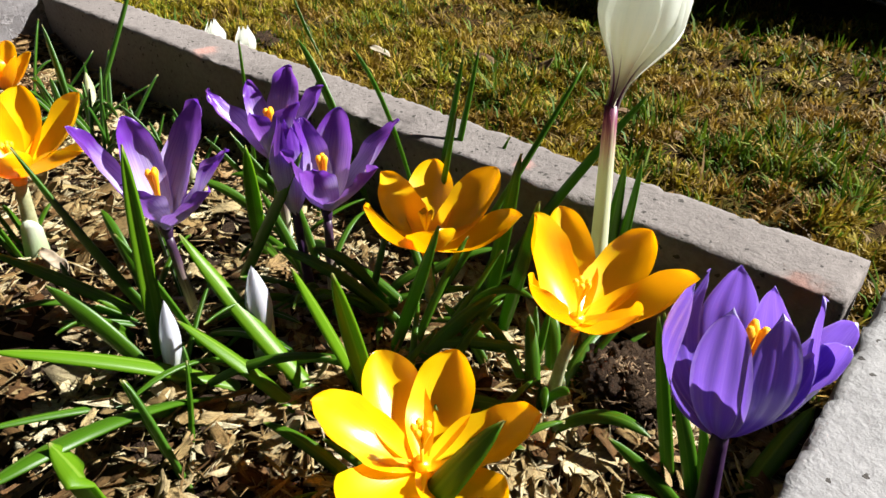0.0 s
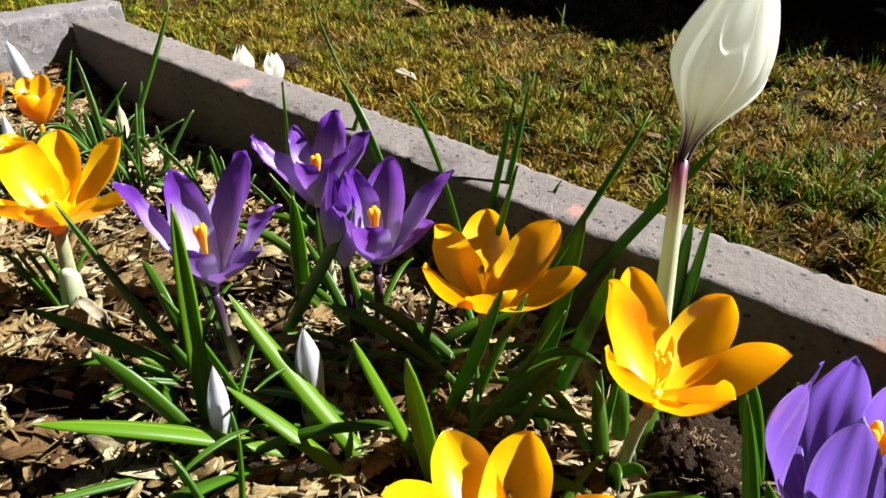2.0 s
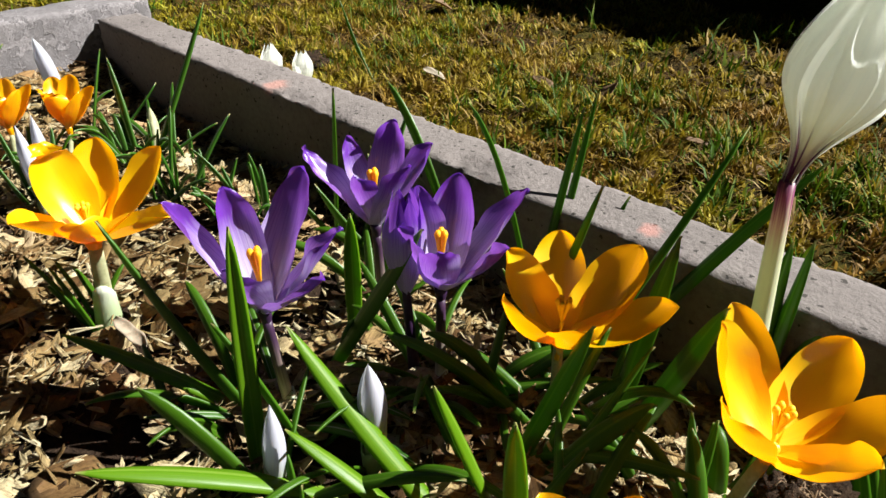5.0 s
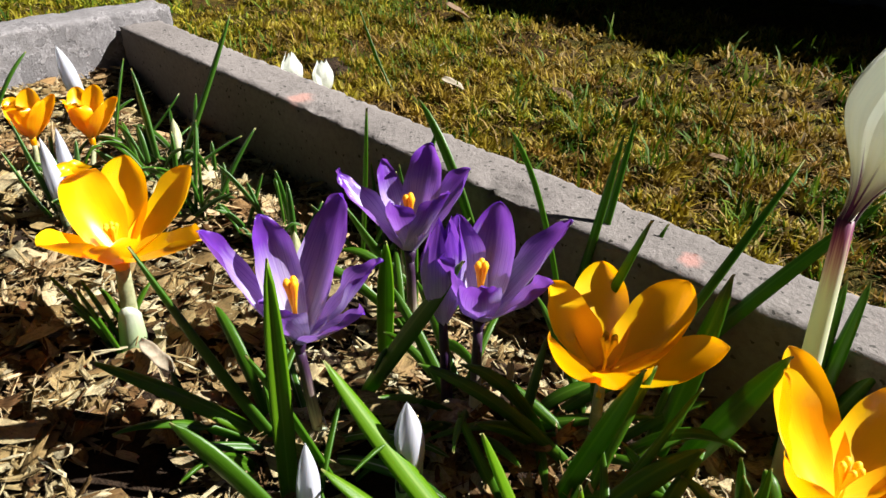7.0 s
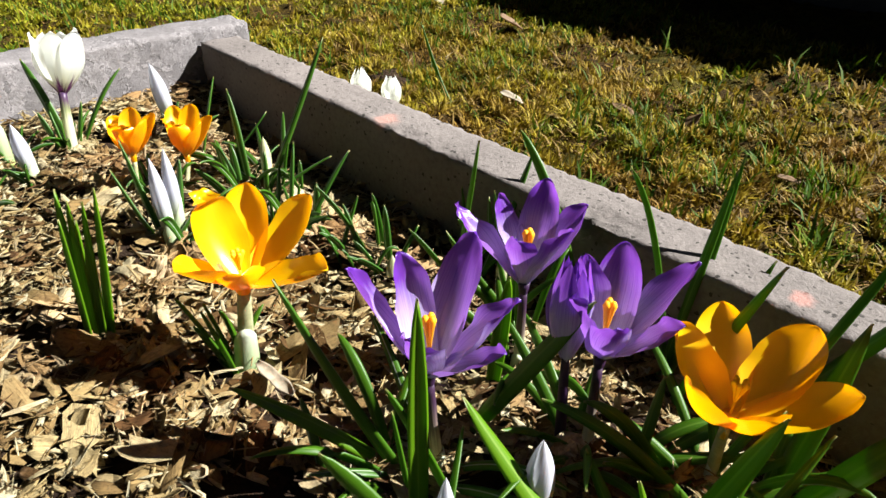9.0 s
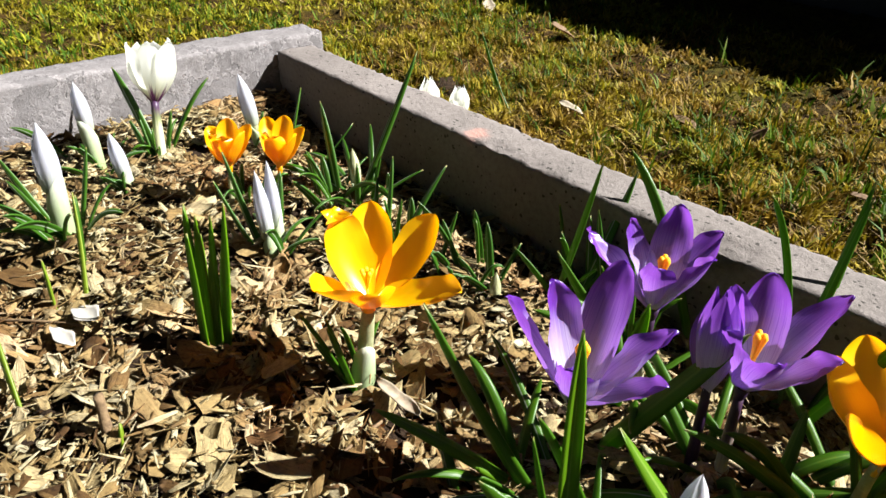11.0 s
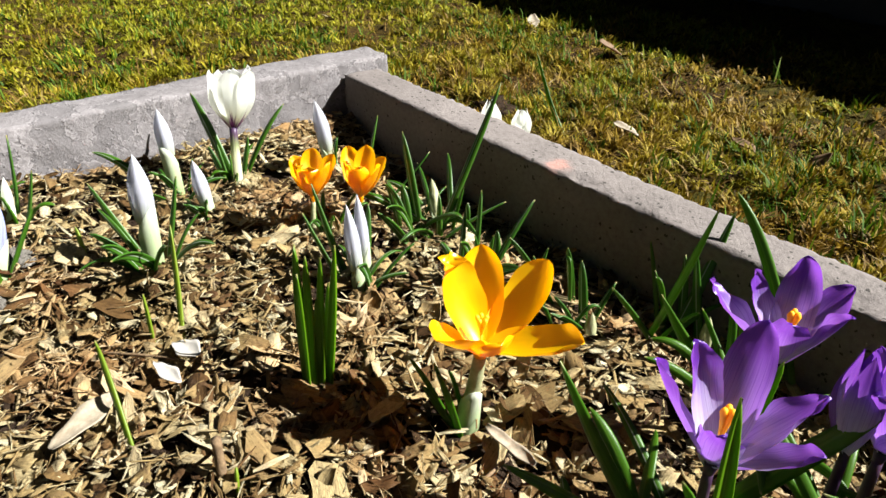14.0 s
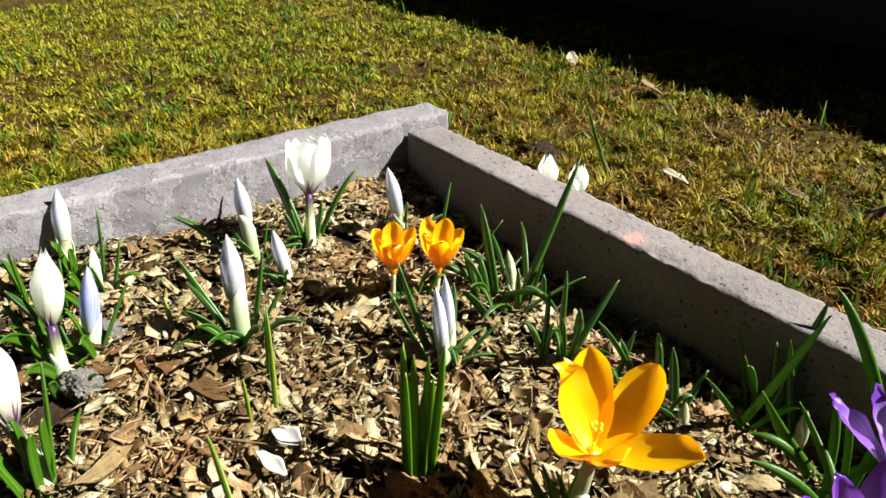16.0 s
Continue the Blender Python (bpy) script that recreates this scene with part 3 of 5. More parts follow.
def crocus(x, y, foot, petals, mat, stem_mat, label, seed, bow=17, width=25, cup=0.55, r=0.003, sheath=0.45, stigma="stamen", group="crocuses in the bed", z=0.0):
    """A whole crocus: stem, sheath, throat, petals, stigma. foot: where the petals join."""
    plant = thing("crocus", x, y, z, label, "flower", group)
    rng = random.Random(seed)
    foot = Vector(foot)
    base = Vector((x, y, root_level(x, y, z)))
    stem_part(plant, base, foot - Vector((0, 0, 0.004)), r * 1.05, r * 0.75, stem_mat, (rng.uniform(-0.003, 0.003), rng.uniform(-0.003, 0.003), 0))
    if sheath:
        top = base + (foot - base) * sheath
        sheath_part(plant, base, top, r * 1.9, r * 1.12, rng)
    throat(plant, foot, r, M_STEM_DARK if mat is M_PURPLE else mat)
    flower(plant, foot, petals, mat, bow, width, cup, seed)
    if stigma == "stamen":
        stigma_part(plant, foot, 0.022, M_STAMEN, rng, 5, 0.25)
    elif stigma == "stigma":
        stigma_part(plant, foot, 0.034, M_STIGMA, rng, 3, 0.10)
    return plant


def bud(x, y, top, length, r, mat, label, seed, stem_mat=None, sheath=0.55, z=0.0, group="crocus buds in the bed"):
    """A closed bud: three petals wrapped round one another on a pale stem in its sheath."""
    plant = thing("crocus_bud", x, y, z, label, "flower bud", group)
    rng = random.Random(seed)
    r = r * 0.84
    top, base = Vector(top), Vector((x, y, root_level(x, y, z)))
    axis = (top - base).normalized()
    foot = top - axis * length
    e1 = axis.cross(Vector((0, 1, 0.1))).normalized()
    e2 = axis.cross(e1)
    turn = rng.uniform(0, 6.28)
    for kpet in range(3):
        a0 = turn + kpet * 2.094

        def point(u, v):
            ang = a0 + (u - 0.1) * 2.9 + v * 0.9
            prof = 0.80 + 0.20 * math.sin(math.pi / 2 * min(1.0, v / 0.38)) if v < 0.42 else max(0.0, 1 - ((v - 0.42) / 0.58) ** 1.75) ** 0.9
            rr = r * max(prof, 0.02) * (0.90 + 0.13 * u) * (1 + 0.05 * math.sin(5 * ang))
            p = foot + axis * (length * v * (0.985 + 0.015 * math.cos(kpet * 2.0))) + (e1 * math.cos(ang) + e2 * math.sin(ang)) * rr
            return p, (e1 * math.cos(ang) + e2 * math.sin(ang))

        v, f, uv = film(14, 10, point)
        put("petal", mesh_from("petal", v, f, uv), mat, plant)
    if (foot - base).length > 0.004:
        stem_part(plant, base, foot + axis * length * 0.10, r * 0.60, r * 0.72, stem_mat or M_STEM_PALE)
        if sheath:
            sheath_part(plant, base, foot + axis * length * 0.24, r * 0.80, r * 1.02, rng)
    return plant


def tuft(plant, x, y, count, seed, length=(52, 92), rise=(10, 48), width=(3.2, 4.8), spread=8, toward=None, mat=None):
    """Splayed strap leaves from one foot. toward: the mean azimuth, if the leaves lean one way."""
    rng = random.Random(seed)
    for i in range(count):
        az = radians(rng.gauss(toward, 50)) if toward is not None else rng.uniform(0, 6.283)
        ln, up = rng.uniform(*length) / 1000, rng.uniform(*rise) / 1000
        out = math.sqrt(max(0.0001, ln * ln - up * up))
        bx, by = x + rng.uniform(-spread, spread) / 1000, y + rng.uniform(-spread, spread) / 1000
        tip = (bx + out * math.cos(az), min(by + out * math.sin(az), -0.006), up)
        leaf_part(plant, (bx, by, -0.010), tip, rng.uniform(0.002, 0.016), rng.uniform(*width) / 1000, rng, mat)


def shoots(x, y, label, name="leaf_clump"):
    return thing(name, x, y, 0.0, label, "leaves", "young leaf clumps in the bed")


# ---- structure: bed, kerbs, lawn ----


def grid_mesh(name, x0, x1, y0, y1, nx, ny, height):
    xs, ys = np.linspace(x0, x1, nx + 1), np.linspace(y0, y1, ny + 1)
    verts = [(x, y, height(x, y)) for y in ys for x in xs]
    faces = [(j * (nx + 1) + i, j * (nx + 1) + i + 1, (j + 1) * (nx + 1) + i + 1, (j + 1) * (nx + 1) + i) for j in range(ny) for i in range(nx)]
    return mesh_from(name, verts, faces)


def kerb(name, x0, x1, y0, y1, z0, z1, mat, label, seed, lip=None, lumps=1.0, breaks=()):
    """A cast concrete edging slab with worn arrises, pores and chipped edges."""
    cell = 0.0045
    nx, ny, nz = (max(4, round((b - a) / cell)) for a, b in ((x0, x1), (y0, y1), (z0, z1)))
    verts, index, faces = [], {}, []

    def vid(i, j, k):
        if (i, j, k) not in index:
            index[(i, j, k)] = len(verts)
            p = Vector((x0 + (x1 - x0) * i / nx, y0 + (y1 - y0) * j / ny, z0 + (z1 - z0) * k / nz))
            sx = 1 if i == nx else -1 if i == 0 else 0
            sy = 1 if j == ny else -1 if j == 0 else 0
            sz = 1 if k == nz else -1 if k == 0 else 0
            out = Vector((sx, sy, sz))
            q = p + Vector((seed, seed * 2, 0))
            edges = abs(sx) + abs(sy) + abs(sz)
            n1 = noise.noise(q * 38)
            n2 = noise.noise(q * 130)
            move = (0.0006 * n1 + 0.0004 * n2) * lumps
            if edges >= 2:
                move -= 0.0008 + 0.0022 * max(0.0, noise.noise(q * 120 + Vector((9, 0, 0)))) + 0.004 * max(0.0, noise.noise(q * 40) - 0.3) + 0.0014 * noise.noise(q * 260)
            if lip and edges == 2 and sz == 1 and (sx, sy) == lip:
                move += 0.0032 * noise.noise(q * 90) + 0.0034 * noise.noise(q * 260) - 0.012 * max(0.0, noise.noise(q * 22) - 0.35)
            for where, half, deep in breaks:
                near = max(0.0, 1 - abs(p.x - where) / half) * max(0.0, 1 - (p.y - y0) / (deep * 2.2)) * max(0.0, 1 - (z1 - p.z) / (deep * 2.0))
                move -= deep * near ** 0.5 * (0.55 + 0.6 * noise.noise(q * 170) + 0.4 * noise.noise(q * 420))
            verts.append(p + out.normalized() * move if edges else p)
        return index[(i, j, k)]

    for i in range(nx):
        for j in range(ny):
            faces.append((vid(i, j, nz), vid(i + 1, j, nz), vid(i + 1, j + 1, nz), vid(i, j + 1, nz)))
            faces.append((vid(i, j, 0), vid(i, j + 1, 0), vid(i + 1, j + 1, 0), vid(i + 1, j, 0)))
    for i in range(nx):
        for k in range(nz):
            faces.append((vid(i, 0, k), vid(i + 1, 0, k), vid(i + 1, 0, k + 1), vid(i, 0, k + 1)))
            faces.append((vid(i, ny, k), vid(i, ny, k + 1), vid(i + 1, ny, k + 1), vid(i + 1, ny, k)))
    for j in range(ny):
        for k in range(nz):
            faces.append((vid(0, j, k), vid(0, j, k + 1), vid(0, j + 1, k + 1), vid(0, j + 1, k)))
            faces.append((vid(nx, j, k), vid(nx, j + 1, k), vid(nx, j + 1, k + 1), vid(nx, j, k + 1)))
    ob = put(name, mesh_from(name, verts, faces), mat)
    return tagged(ob, label, "kerb", "concrete edging slabs of the bed", "structure")


kerb("kerb_back", 0.020, 0.878, 0.0, 0.0465, -0.19, KERB_TOP, M_KERB, "grey-pink concrete edging slab with a chipped inner arris", 1.3, (0, -1), 1.0, ((0.375, 0.035, 0.006), (0.572, 0.026, 0.010), (0.43, 0.02, 0.005), (0.86, 0.022, 0.005)))
kerb("kerb_left", -0.030, 0.0184, -0.80, 0.064, -0.19, KERB_TOP + 0.0125, M_KERB_LEFT, "weathered grey concrete edging slab, a little higher", 5.1, None, 3.2)
kerb("kerb_right", 0.888, 0.936, -0.80, 0.055, -0.19, KERB_TOP - 0.001, M_KERB_RIGHT, "pale grey concrete edging slab with open pores", 8.7, (-1, 0))
kerb("kerb_front", 0.020, 0.886, -0.848, -0.802, -0.19, KERB_TOP - 0.002, M_KERB, "grey concrete edging slab at the front of the bed", 3.9, (0, 1))

bed = put("bed_soil", grid_mesh("bed_soil", 0.005, 0.900, -0.80, 0.012, 160, 140, soil_height), M_SOIL)
tagged(bed, "dark garden soil under the wood mulch", "soil", "", "structure")


def lawn_height(x, y):
    if abs(x) > 6 or abs(y) > 6:
        return LAWN
    h = 0.012 * noise.noise(Vector((x * 3.1, y * 3.1, 1.0))) + 0.013 * noise.noise(Vector((x * 11, y * 11, 4.0))) + 0.014 * noise.noise(Vector((x * 34, y * 34, 6.0))) + 0.006 * noise.noise(Vector((x * 80, y * 80, 2.0)))
    return LAWN - 0.006 + h


def lawn_ground():
    xs = np.concatenate([[-3000, -600, -100, -30, -10, -5], np.linspace(-3.4, 2.2, 420), [4, 8, 30, 100, 600, 3000]])
    ys = np.concatenate([[-3000, -600, -100, -30, -10, -4], np.linspace(-1.4, 2.4, 290), [4, 8, 30, 100, 600, 3000]])
    verts = [(x, y, lawn_height(x, y)) for y in ys for x in xs]
    n = len(xs)
    faces = []
    for j in range(len(ys) - 1):
        for i in range(n - 1):
            cx, cy = (xs[i] + xs[i + 1]) / 2, (ys[j] + ys[j + 1]) / 2
            faces.append((j * n + i, j * n + i + 1, (j + 1) * n + i + 1, (j + 1) * n + i))
    return put("ground", mesh_from("ground", verts, faces), M_GROUND)


tagged(lawn_ground(), "brown earth of a thin mossy spring lawn", "ground", "", "structure")


def dark_wall(x0, x1, y, top, label, name):
    verts, faces = [], []
    rngw = random.Random(int(x0 * 100) + 5)
    n = max(2, int((x1 - x0) / 0.06))
    for j, yy in enumerate((y, y + 0.09)):
        for i in range(n + 1):
            x = x0 + (x1 - x0) * i / n
            for z in (LAWN - 0.1, LAWN + 0.15, LAWN + 0.4, top + rngw.uniform(-0.006, 0.006)):
                verts.append((x, yy + rngw.uniform(-0.003, 0.003), z))
    w = (n + 1) * 4
    for i in range(n):
        for k in range(3):
            a = i * 4 + k
            faces.append((a, a + 4, a + 5, a + 1))
            faces.append((w + a, w + a + 1, w + a + 5, w + a + 4))
        faces.append((i * 4 + 3, i * 4 + 7, w + i * 4 + 7, w + i * 4 + 3))
    for a in (0, n * 4):
        for k in range(3):
            faces.append((a + k, a + k + 1, w + a + k + 1, w + a + k))
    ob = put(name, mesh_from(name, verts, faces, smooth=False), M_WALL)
    return tagged(ob, label, "wall", "", "structure")


# Only the feet show; the unseen tops are set to shade the far lawn.
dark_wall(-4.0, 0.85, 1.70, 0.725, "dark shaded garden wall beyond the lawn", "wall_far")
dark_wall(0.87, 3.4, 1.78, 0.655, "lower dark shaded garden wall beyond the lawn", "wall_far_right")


# ---- grass as joined blades ----
def blades(name, count, area, length, width, lean, mat, label, seed, patch, category="grass"):
    """Many tapering blades in one mesh. area: boxes x0, x1, y0, y1; patch(x, y): how likely a blade stands there."""
    rng = np.random.default_rng(seed)
    px, py = [], []
    sizes = np.array([(b - a) * (d - c) for a, b, c, d in area])
    for (a, b, c, d), m in zip(area, (count * sizes / sizes.sum()).astype(int)):
        px.append(rng.uniform(a, b, m)), py.append(rng.uniform(c, d, m))
    px, py = np.concatenate(px), np.concatenate(py)
    keep = np.array([rng.random() < patch(x, y) for x, y in zip(px, py)])
    px, py = px[keep], py[keep]
    n = len(px)
    pz = np.array([lawn_height(x, y) for x, y in zip(px, py)]) - 0.001
    clump = np.array([max(0.25, min(1.6, 0.85 + 1.3 * noise.noise(Vector((x * 24, y * 24, 8.0))))) for x, y in zip(px, py)])
    ln = length * rng.uniform(0.45, 1.25, n) * clump
    wd = width * rng.uniform(0.6, 1.3, n)
    az, le = rng.uniform(0, 2 * np.pi, n), np.radians(np.clip(rng.normal(lean, 18, n), 2, 86))
    curl = rng.uniform(0.1, 0.6, n)
    dx, dy = np.cos(az), np.sin(az)
    face = az + np.pi / 2 + rng.uniform(-0.9, 0.9, n)
    sx, sy = np.cos(face) * wd / 2, np.sin(face) * wd / 2
    out = np.sin(le) * ln
    up = np.cos(le) * ln
    v = np.empty((n, 5, 3))
    for i, (s, half) in enumerate(((0.0, 1.0), (0.55, 0.8))):
        cx, cy, cz = px + dx * out * s * (1 - curl * 0.3), py + dy * out * s * (1 - curl * 0.3), pz + up * s * (1 + curl * 0.25)
        v[:, i * 2] = np.stack([cx - sx * half, cy - sy * half, cz], 1)
        v[:, i * 2 + 1] = np.stack([cx + sx * half, cy + sy * half, cz], 1)
    v[:, 4] = np.stack([px + dx * out * (1 + curl * 0.2), py + dy * out * (1 + curl * 0.2), pz + up * (1 - curl * 0.35)], 1)
    base = np.arange(n)[:, None] * 5
    tri = np.concatenate([base + [0, 1, 3], base + [0, 3, 2], base + [2, 3, 4]], 1).reshape(-1, 3)
    me = bpy.data.meshes.new(name)
    me.vertices.add(n * 5)
    me.vertices.foreach_set("co", v.ravel())
    me.loops.add(tri.size)
    me.loops.foreach_set("vertex_index", tri.ravel().astype(np.int32))
    me.polygons.add(len(tri))
    me.polygons.foreach_set("loop_start", np.arange(0, tri.size, 3, dtype=np.int32))
    me.update(calc_edges=True)
    ob = put(name, me, mat)
    return tagged(ob, label, category, "", "stuff")


def in_bed(x, y):
    return -0.032 < x < 0.94 and -0.85 < y < 0.066 and not (y > 0.048 and 0.02 < x < 0.88)


def patch_green(x, y):
    if in_bed(x, y):
        return 0.0
    f = noise.noise(Vector((x * 4.5, y * 4.5, 11.0))) + 0.5 * noise.noise(Vector((x * 15, y * 15, 2.0)))
    return max(0.03, min(1.0, 0.10 + 2.6 * f))


def patch_straw(x, y):
    return 0.0 if in_bed(x, y) else max(0.12, min(1.0, 0.52 - 0.8 * noise.noise(Vector((x * 4.5, y * 4.5, 11.0)))))


def patch_moss(x, y):
    thin = 1 - 0.05 * max(0.0, min(1.0, (x + 0.1) / 0.5))
    return 0.0 if in_bed(x, y) else thin * max(0.06, min(1.0, 0.55 + 1.0 * noise.noise(Vector((x * 6, y * 6, 21.0))) + 2.4 * noise.noise(Vector((x * 38, y * 38, 5.0)))))


def patch_tuft(x, y):
    """Green grass grows in tufts, thickest to the right and beside the far shade."""
    if in_bed(x, y):
        return 0.0
    wide = noise.noise(Vector((x * 3.2, y * 3.2, 31.0))) + 0.35 * max(0.0, min(1.0, (x - 0.1) / 0.5))
    small = noise.noise(Vector((x * 19, y * 19, 17.0))) + 0.4 * noise.noise(Vector((x * 47, y * 47, 3.0)))
    return max(0.0, min(1.0, 3.0 * (small + 0.55 * wide - 0.34)))


NEAR_LAWN = [(-0.5, 1.15, 0.045, 0.75), (-0.75, -0.03, -0.6, 0.045)]
FAR_LAWN = [(-2.6, 1.4, 0.75, 1.3), (-2.6, -0.5, 0.045, 0.75), (-2.2, -0.75, -0.6, 0.045)]
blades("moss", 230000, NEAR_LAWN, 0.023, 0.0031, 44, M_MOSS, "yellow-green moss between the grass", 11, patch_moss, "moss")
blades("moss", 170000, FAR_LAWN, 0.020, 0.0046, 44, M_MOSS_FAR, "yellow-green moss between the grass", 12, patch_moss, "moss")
blades("grass", 24000, NEAR_LAWN, 0.034, 0.0022, 40, M_GRASS, "short green spring grass blades", 13, patch_green)
blades("grass", 30000, FAR_LAWN, 0.032, 0.0036, 40, M_GRASS, "short green spring grass blades", 14, patch_green)
blades("grass", 46000, NEAR_LAWN, 0.044, 0.0034, 32, M_GRASS, "taller green grass tufts in the lawn", 19, patch_tuft)
blades("grass", 34000, FAR_LAWN, 0.042, 0.0042, 30, M_GRASS, "taller green grass tufts in the lawn", 20, patch_tuft)
blades("dry_grass", 24000, NEAR_LAWN, 0.034, 0.0026, 64, M_STRAW, "pale dead grass lying in the lawn", 15, patch_straw)
blades("dry_grass", 22000, FAR_LAWN, 0.026, 0.0038, 70, M_STRAW, "pale dead grass lying in the lawn", 16, patch_straw)
ROUND_LAWN = [(1.4, 2.6, -1.6, 1.3), (-0.75, 1.4, -1.6, -0.86), (-2.6, -0.75, -1.6, -0.6), (0.95, 1.4, -0.86, 0.75), (-0.75, 0.0, -0.86, -0.6)]
blades("moss", 90000, ROUND_LAWN, 0.020, 0.0055, 46, M_MOSS, "yellow-green moss around the bed", 17, patch_moss, "moss")
blades("grass", 16000, ROUND_LAWN, 0.034, 0.0045, 40, M_GRASS, "short green spring grass around the bed", 18, patch_green)

# ---- flowers in the bed ----
plants = {}
plants["Y4"] = crocus(0.788, -0.176, (0.789, -0.182, 0.038), [(157, 26, 47), (112, 30, 45), (48, 28, 47), (-8, 26, 45), (-85, 26, 43), (-146, 36, 47)], M_YELLOW, M_STEM_PALE, "wide open yellow crocus with glossy rounded petals", 41, bow=28, width=24)
plants["Y3"] = crocus(0.789, -0.092, (0.796, -0.094, 0.054), [(134, 29, 57), (173, 55, 49), (83, 29, 54), (33, 32, 52), (-18, 40, 41), (-116, 48, 36)], M_YELLOW, M_STEM_PALE, "wide open yellow crocus beside a soil clod", 31, bow=30, width=24)
plants["Y2"] = crocus(0.704, -0.080, (0.704, -0.087, 0.047), [(174, 41, 46), (127, 28, 56, 26), (78, 37, 55, 27), (36, 26, 52), (-102, 46, 50), (-36, 44, 40)], M_YELLOW, M_STEM_PALE, "open yellow crocus in front of the kerb", 21, bow=30, width=24)
plants["Y1"] = crocus(0.482, -0.203, (0.487, -0.198, 0.054), [(-172, 64, 54, 27), (140, 46, 57), (90, 40, 60, 26), (26, 24, 58, 28, 8), (-80, 38, 43, 29, 8), (-22, 42, 36)], M_YELLOW, M_STEM_PALE, "open yellow crocus standing alone on wood chips", 11, bow=25, width=25, r=0.0048, sheath=0.62)
plants["P1"] = crocus(0.610, -0.168, (0.606, -0.172, 0.056), [(-135, 60, 65, 16), (174, 69, 58, 19), (104, 58, 67, 21), (48, 50, 56, 17), (13, 41, 48, 18), (-66, 62, 40)], M_PURPLE, M_STEM_VIOLET, "open purple crocus with white throat and orange stigma", 51, bow=8, width=19, sheath=0.35, stigma="stigma")
plants["P2"] = crocus(0.590, -0.090, (0.592, -0.094, 0.060), [(-158, 44, 56, 14), (168, 58, 50, 14), (113, 62, 57), (70, 52, 53), (8, 62, 48), (-70, 66, 40)], M_PURPLE, M_STEM_VIOLET, "purple crocus with ragged petals and orange stigma", 61, bow=6, width=20, sheath=0.35, stigma="stigma")
plants["P3"] = crocus(0.654, -0.110, (0.648, -0.104, 0.053), [(114, 64, 56, 22), (63, 49, 63, 17), (18, 46, 46), (-50, 58, 44), (-112, 64, 45), (172, 70, 52)], M_PURPLE, M_STEM_VIOLET, "purple crocus with curled front petal and orange stigma", 71, bow=10, width=19, sheath=0.35, stigma="stigma")
plants["PA"] = cup_crocus(0.641, -0.114, (0.638, -0.117, 0.054), 0.052, 0.0105, 0.55, M_PURPLE, M_STEM_DARK, "narrow half-closed purple crocus", 75, (-0.12, 0.12), 0.003, 0.0, half=44, point_tip=1.6)
plants["P4"] = cup_crocus(0.872, -0.115, (0.8655, -0.1160, 0.058), 0.056, 0.0225, 0.84, M_VIOLET, M_STEM_DARK, "large goblet-shaped violet crocus with pale tips", 88, (-0.12, 0.06), 0.0042, 0.0, "stigma", half=25, point_tip=2.3, count=7)
flower(plants["P4"], (0.868, -0.113, 0.058), [(22, 64, 50, 17, 18), (44, 60, 54, 15, 12)], M_VIOLET, 14, 20, 0.5, 89)
plants["W1"] = cup_crocus(0.776, -0.030, (0.756, -0.0115, 0.111), 0.106, 0.0200, 0.03, M_WHITE, M_STEM_RED, "tall white crocus with wine-streaked tube", 98, (0.12, 0.12), 0.0050, 0.0, funnel=1.4, half=58, point_tip=5.0)
plants["W2"] = cup_crocus(0.127, -0.184, (0.112, -0.173, 0.054), 0.055, 0.0205, 0.92, M_WHITE, M_STEM_GREEN, "white goblet crocus with purple streaks at its foot", 95, (-0.22, 0.2), 0.0052, 0.0, point_tip=2.6, half=46, funnel=1.0)
plants["OR1"] = crocus(0.252, -0.172, (0.246, -0.166, 0.036), [(183, 46, 38), (145, 58, 40), (108, 46, 39), (40, 62, 36), (-30, 72, 33), (-100, 70, 33)], M_ORANGE, M_STEM_PALE, "half-open orange crocus, one of a pair", 101, width=18, r=0.0024, sheath=0.0)
plants["OR2"] = crocus(0.266, -0.143, (0.257, -0.128, 0.028), [(165, 50, 46), (130, 62, 44), (98, 44, 40), (35, 60, 38), (-30, 70, 36), (-100, 72, 38)], M_ORANGE, M_STEM_PALE, "half-open orange crocus, one of a pair", 103, width=18, r=0.0024, sheath=0.0)
plants["B1"] = bud(0.665, -0.164, (0.663, -0.162, 0.056), 0.040, 0.0075, M_LILAC, "closed white bud flushed with violet", 111)
plants["B2"] = bud(0.652, -0.206, (0.645, -0.198, 0.047), 0.036, 0.0056, M_LILAC, "closed pale greenish-white bud among leaves", 112)
plants["BA"] = bud(0.108, -0.232, (0.092, -0.231, 0.080), 0.042, 0.0085, M_LILAC, "closed white bud near the weathered kerb", 113)
plants["BB"] = bud(0.221, -0.290, (0.208, -0.284, 0.091), 0.050, 0.0098, M_LILAC, "tall closed pale lilac bud on wood chips", 114)
plants["BE"] = bud(0.168, -0.224, (0.148, -0.226, 0.050), 0.040, 0.0075, M_LILAC, "short closed white bud leaning over", 115)
plants["BF"] = bud(0.150, -0.091, (0.138, -0.101, 0.074), 0.050, 0.0085, M_LILAC, "closed white bud in the corner of the bed", 116)
plants["C"] = bud(0.337, -0.180, (0.320, -0.178, 0.064), 0.050, 0.0065, M_LILAC, "slim closed lilac bud, one of a pair", 117)
plants["C2"] = bud(0.334, -0.172, (0.314, -0.165, 0.066), 0.048, 0.0060, M_LILAC, "slim closed lilac bud, one of a pair", 118)
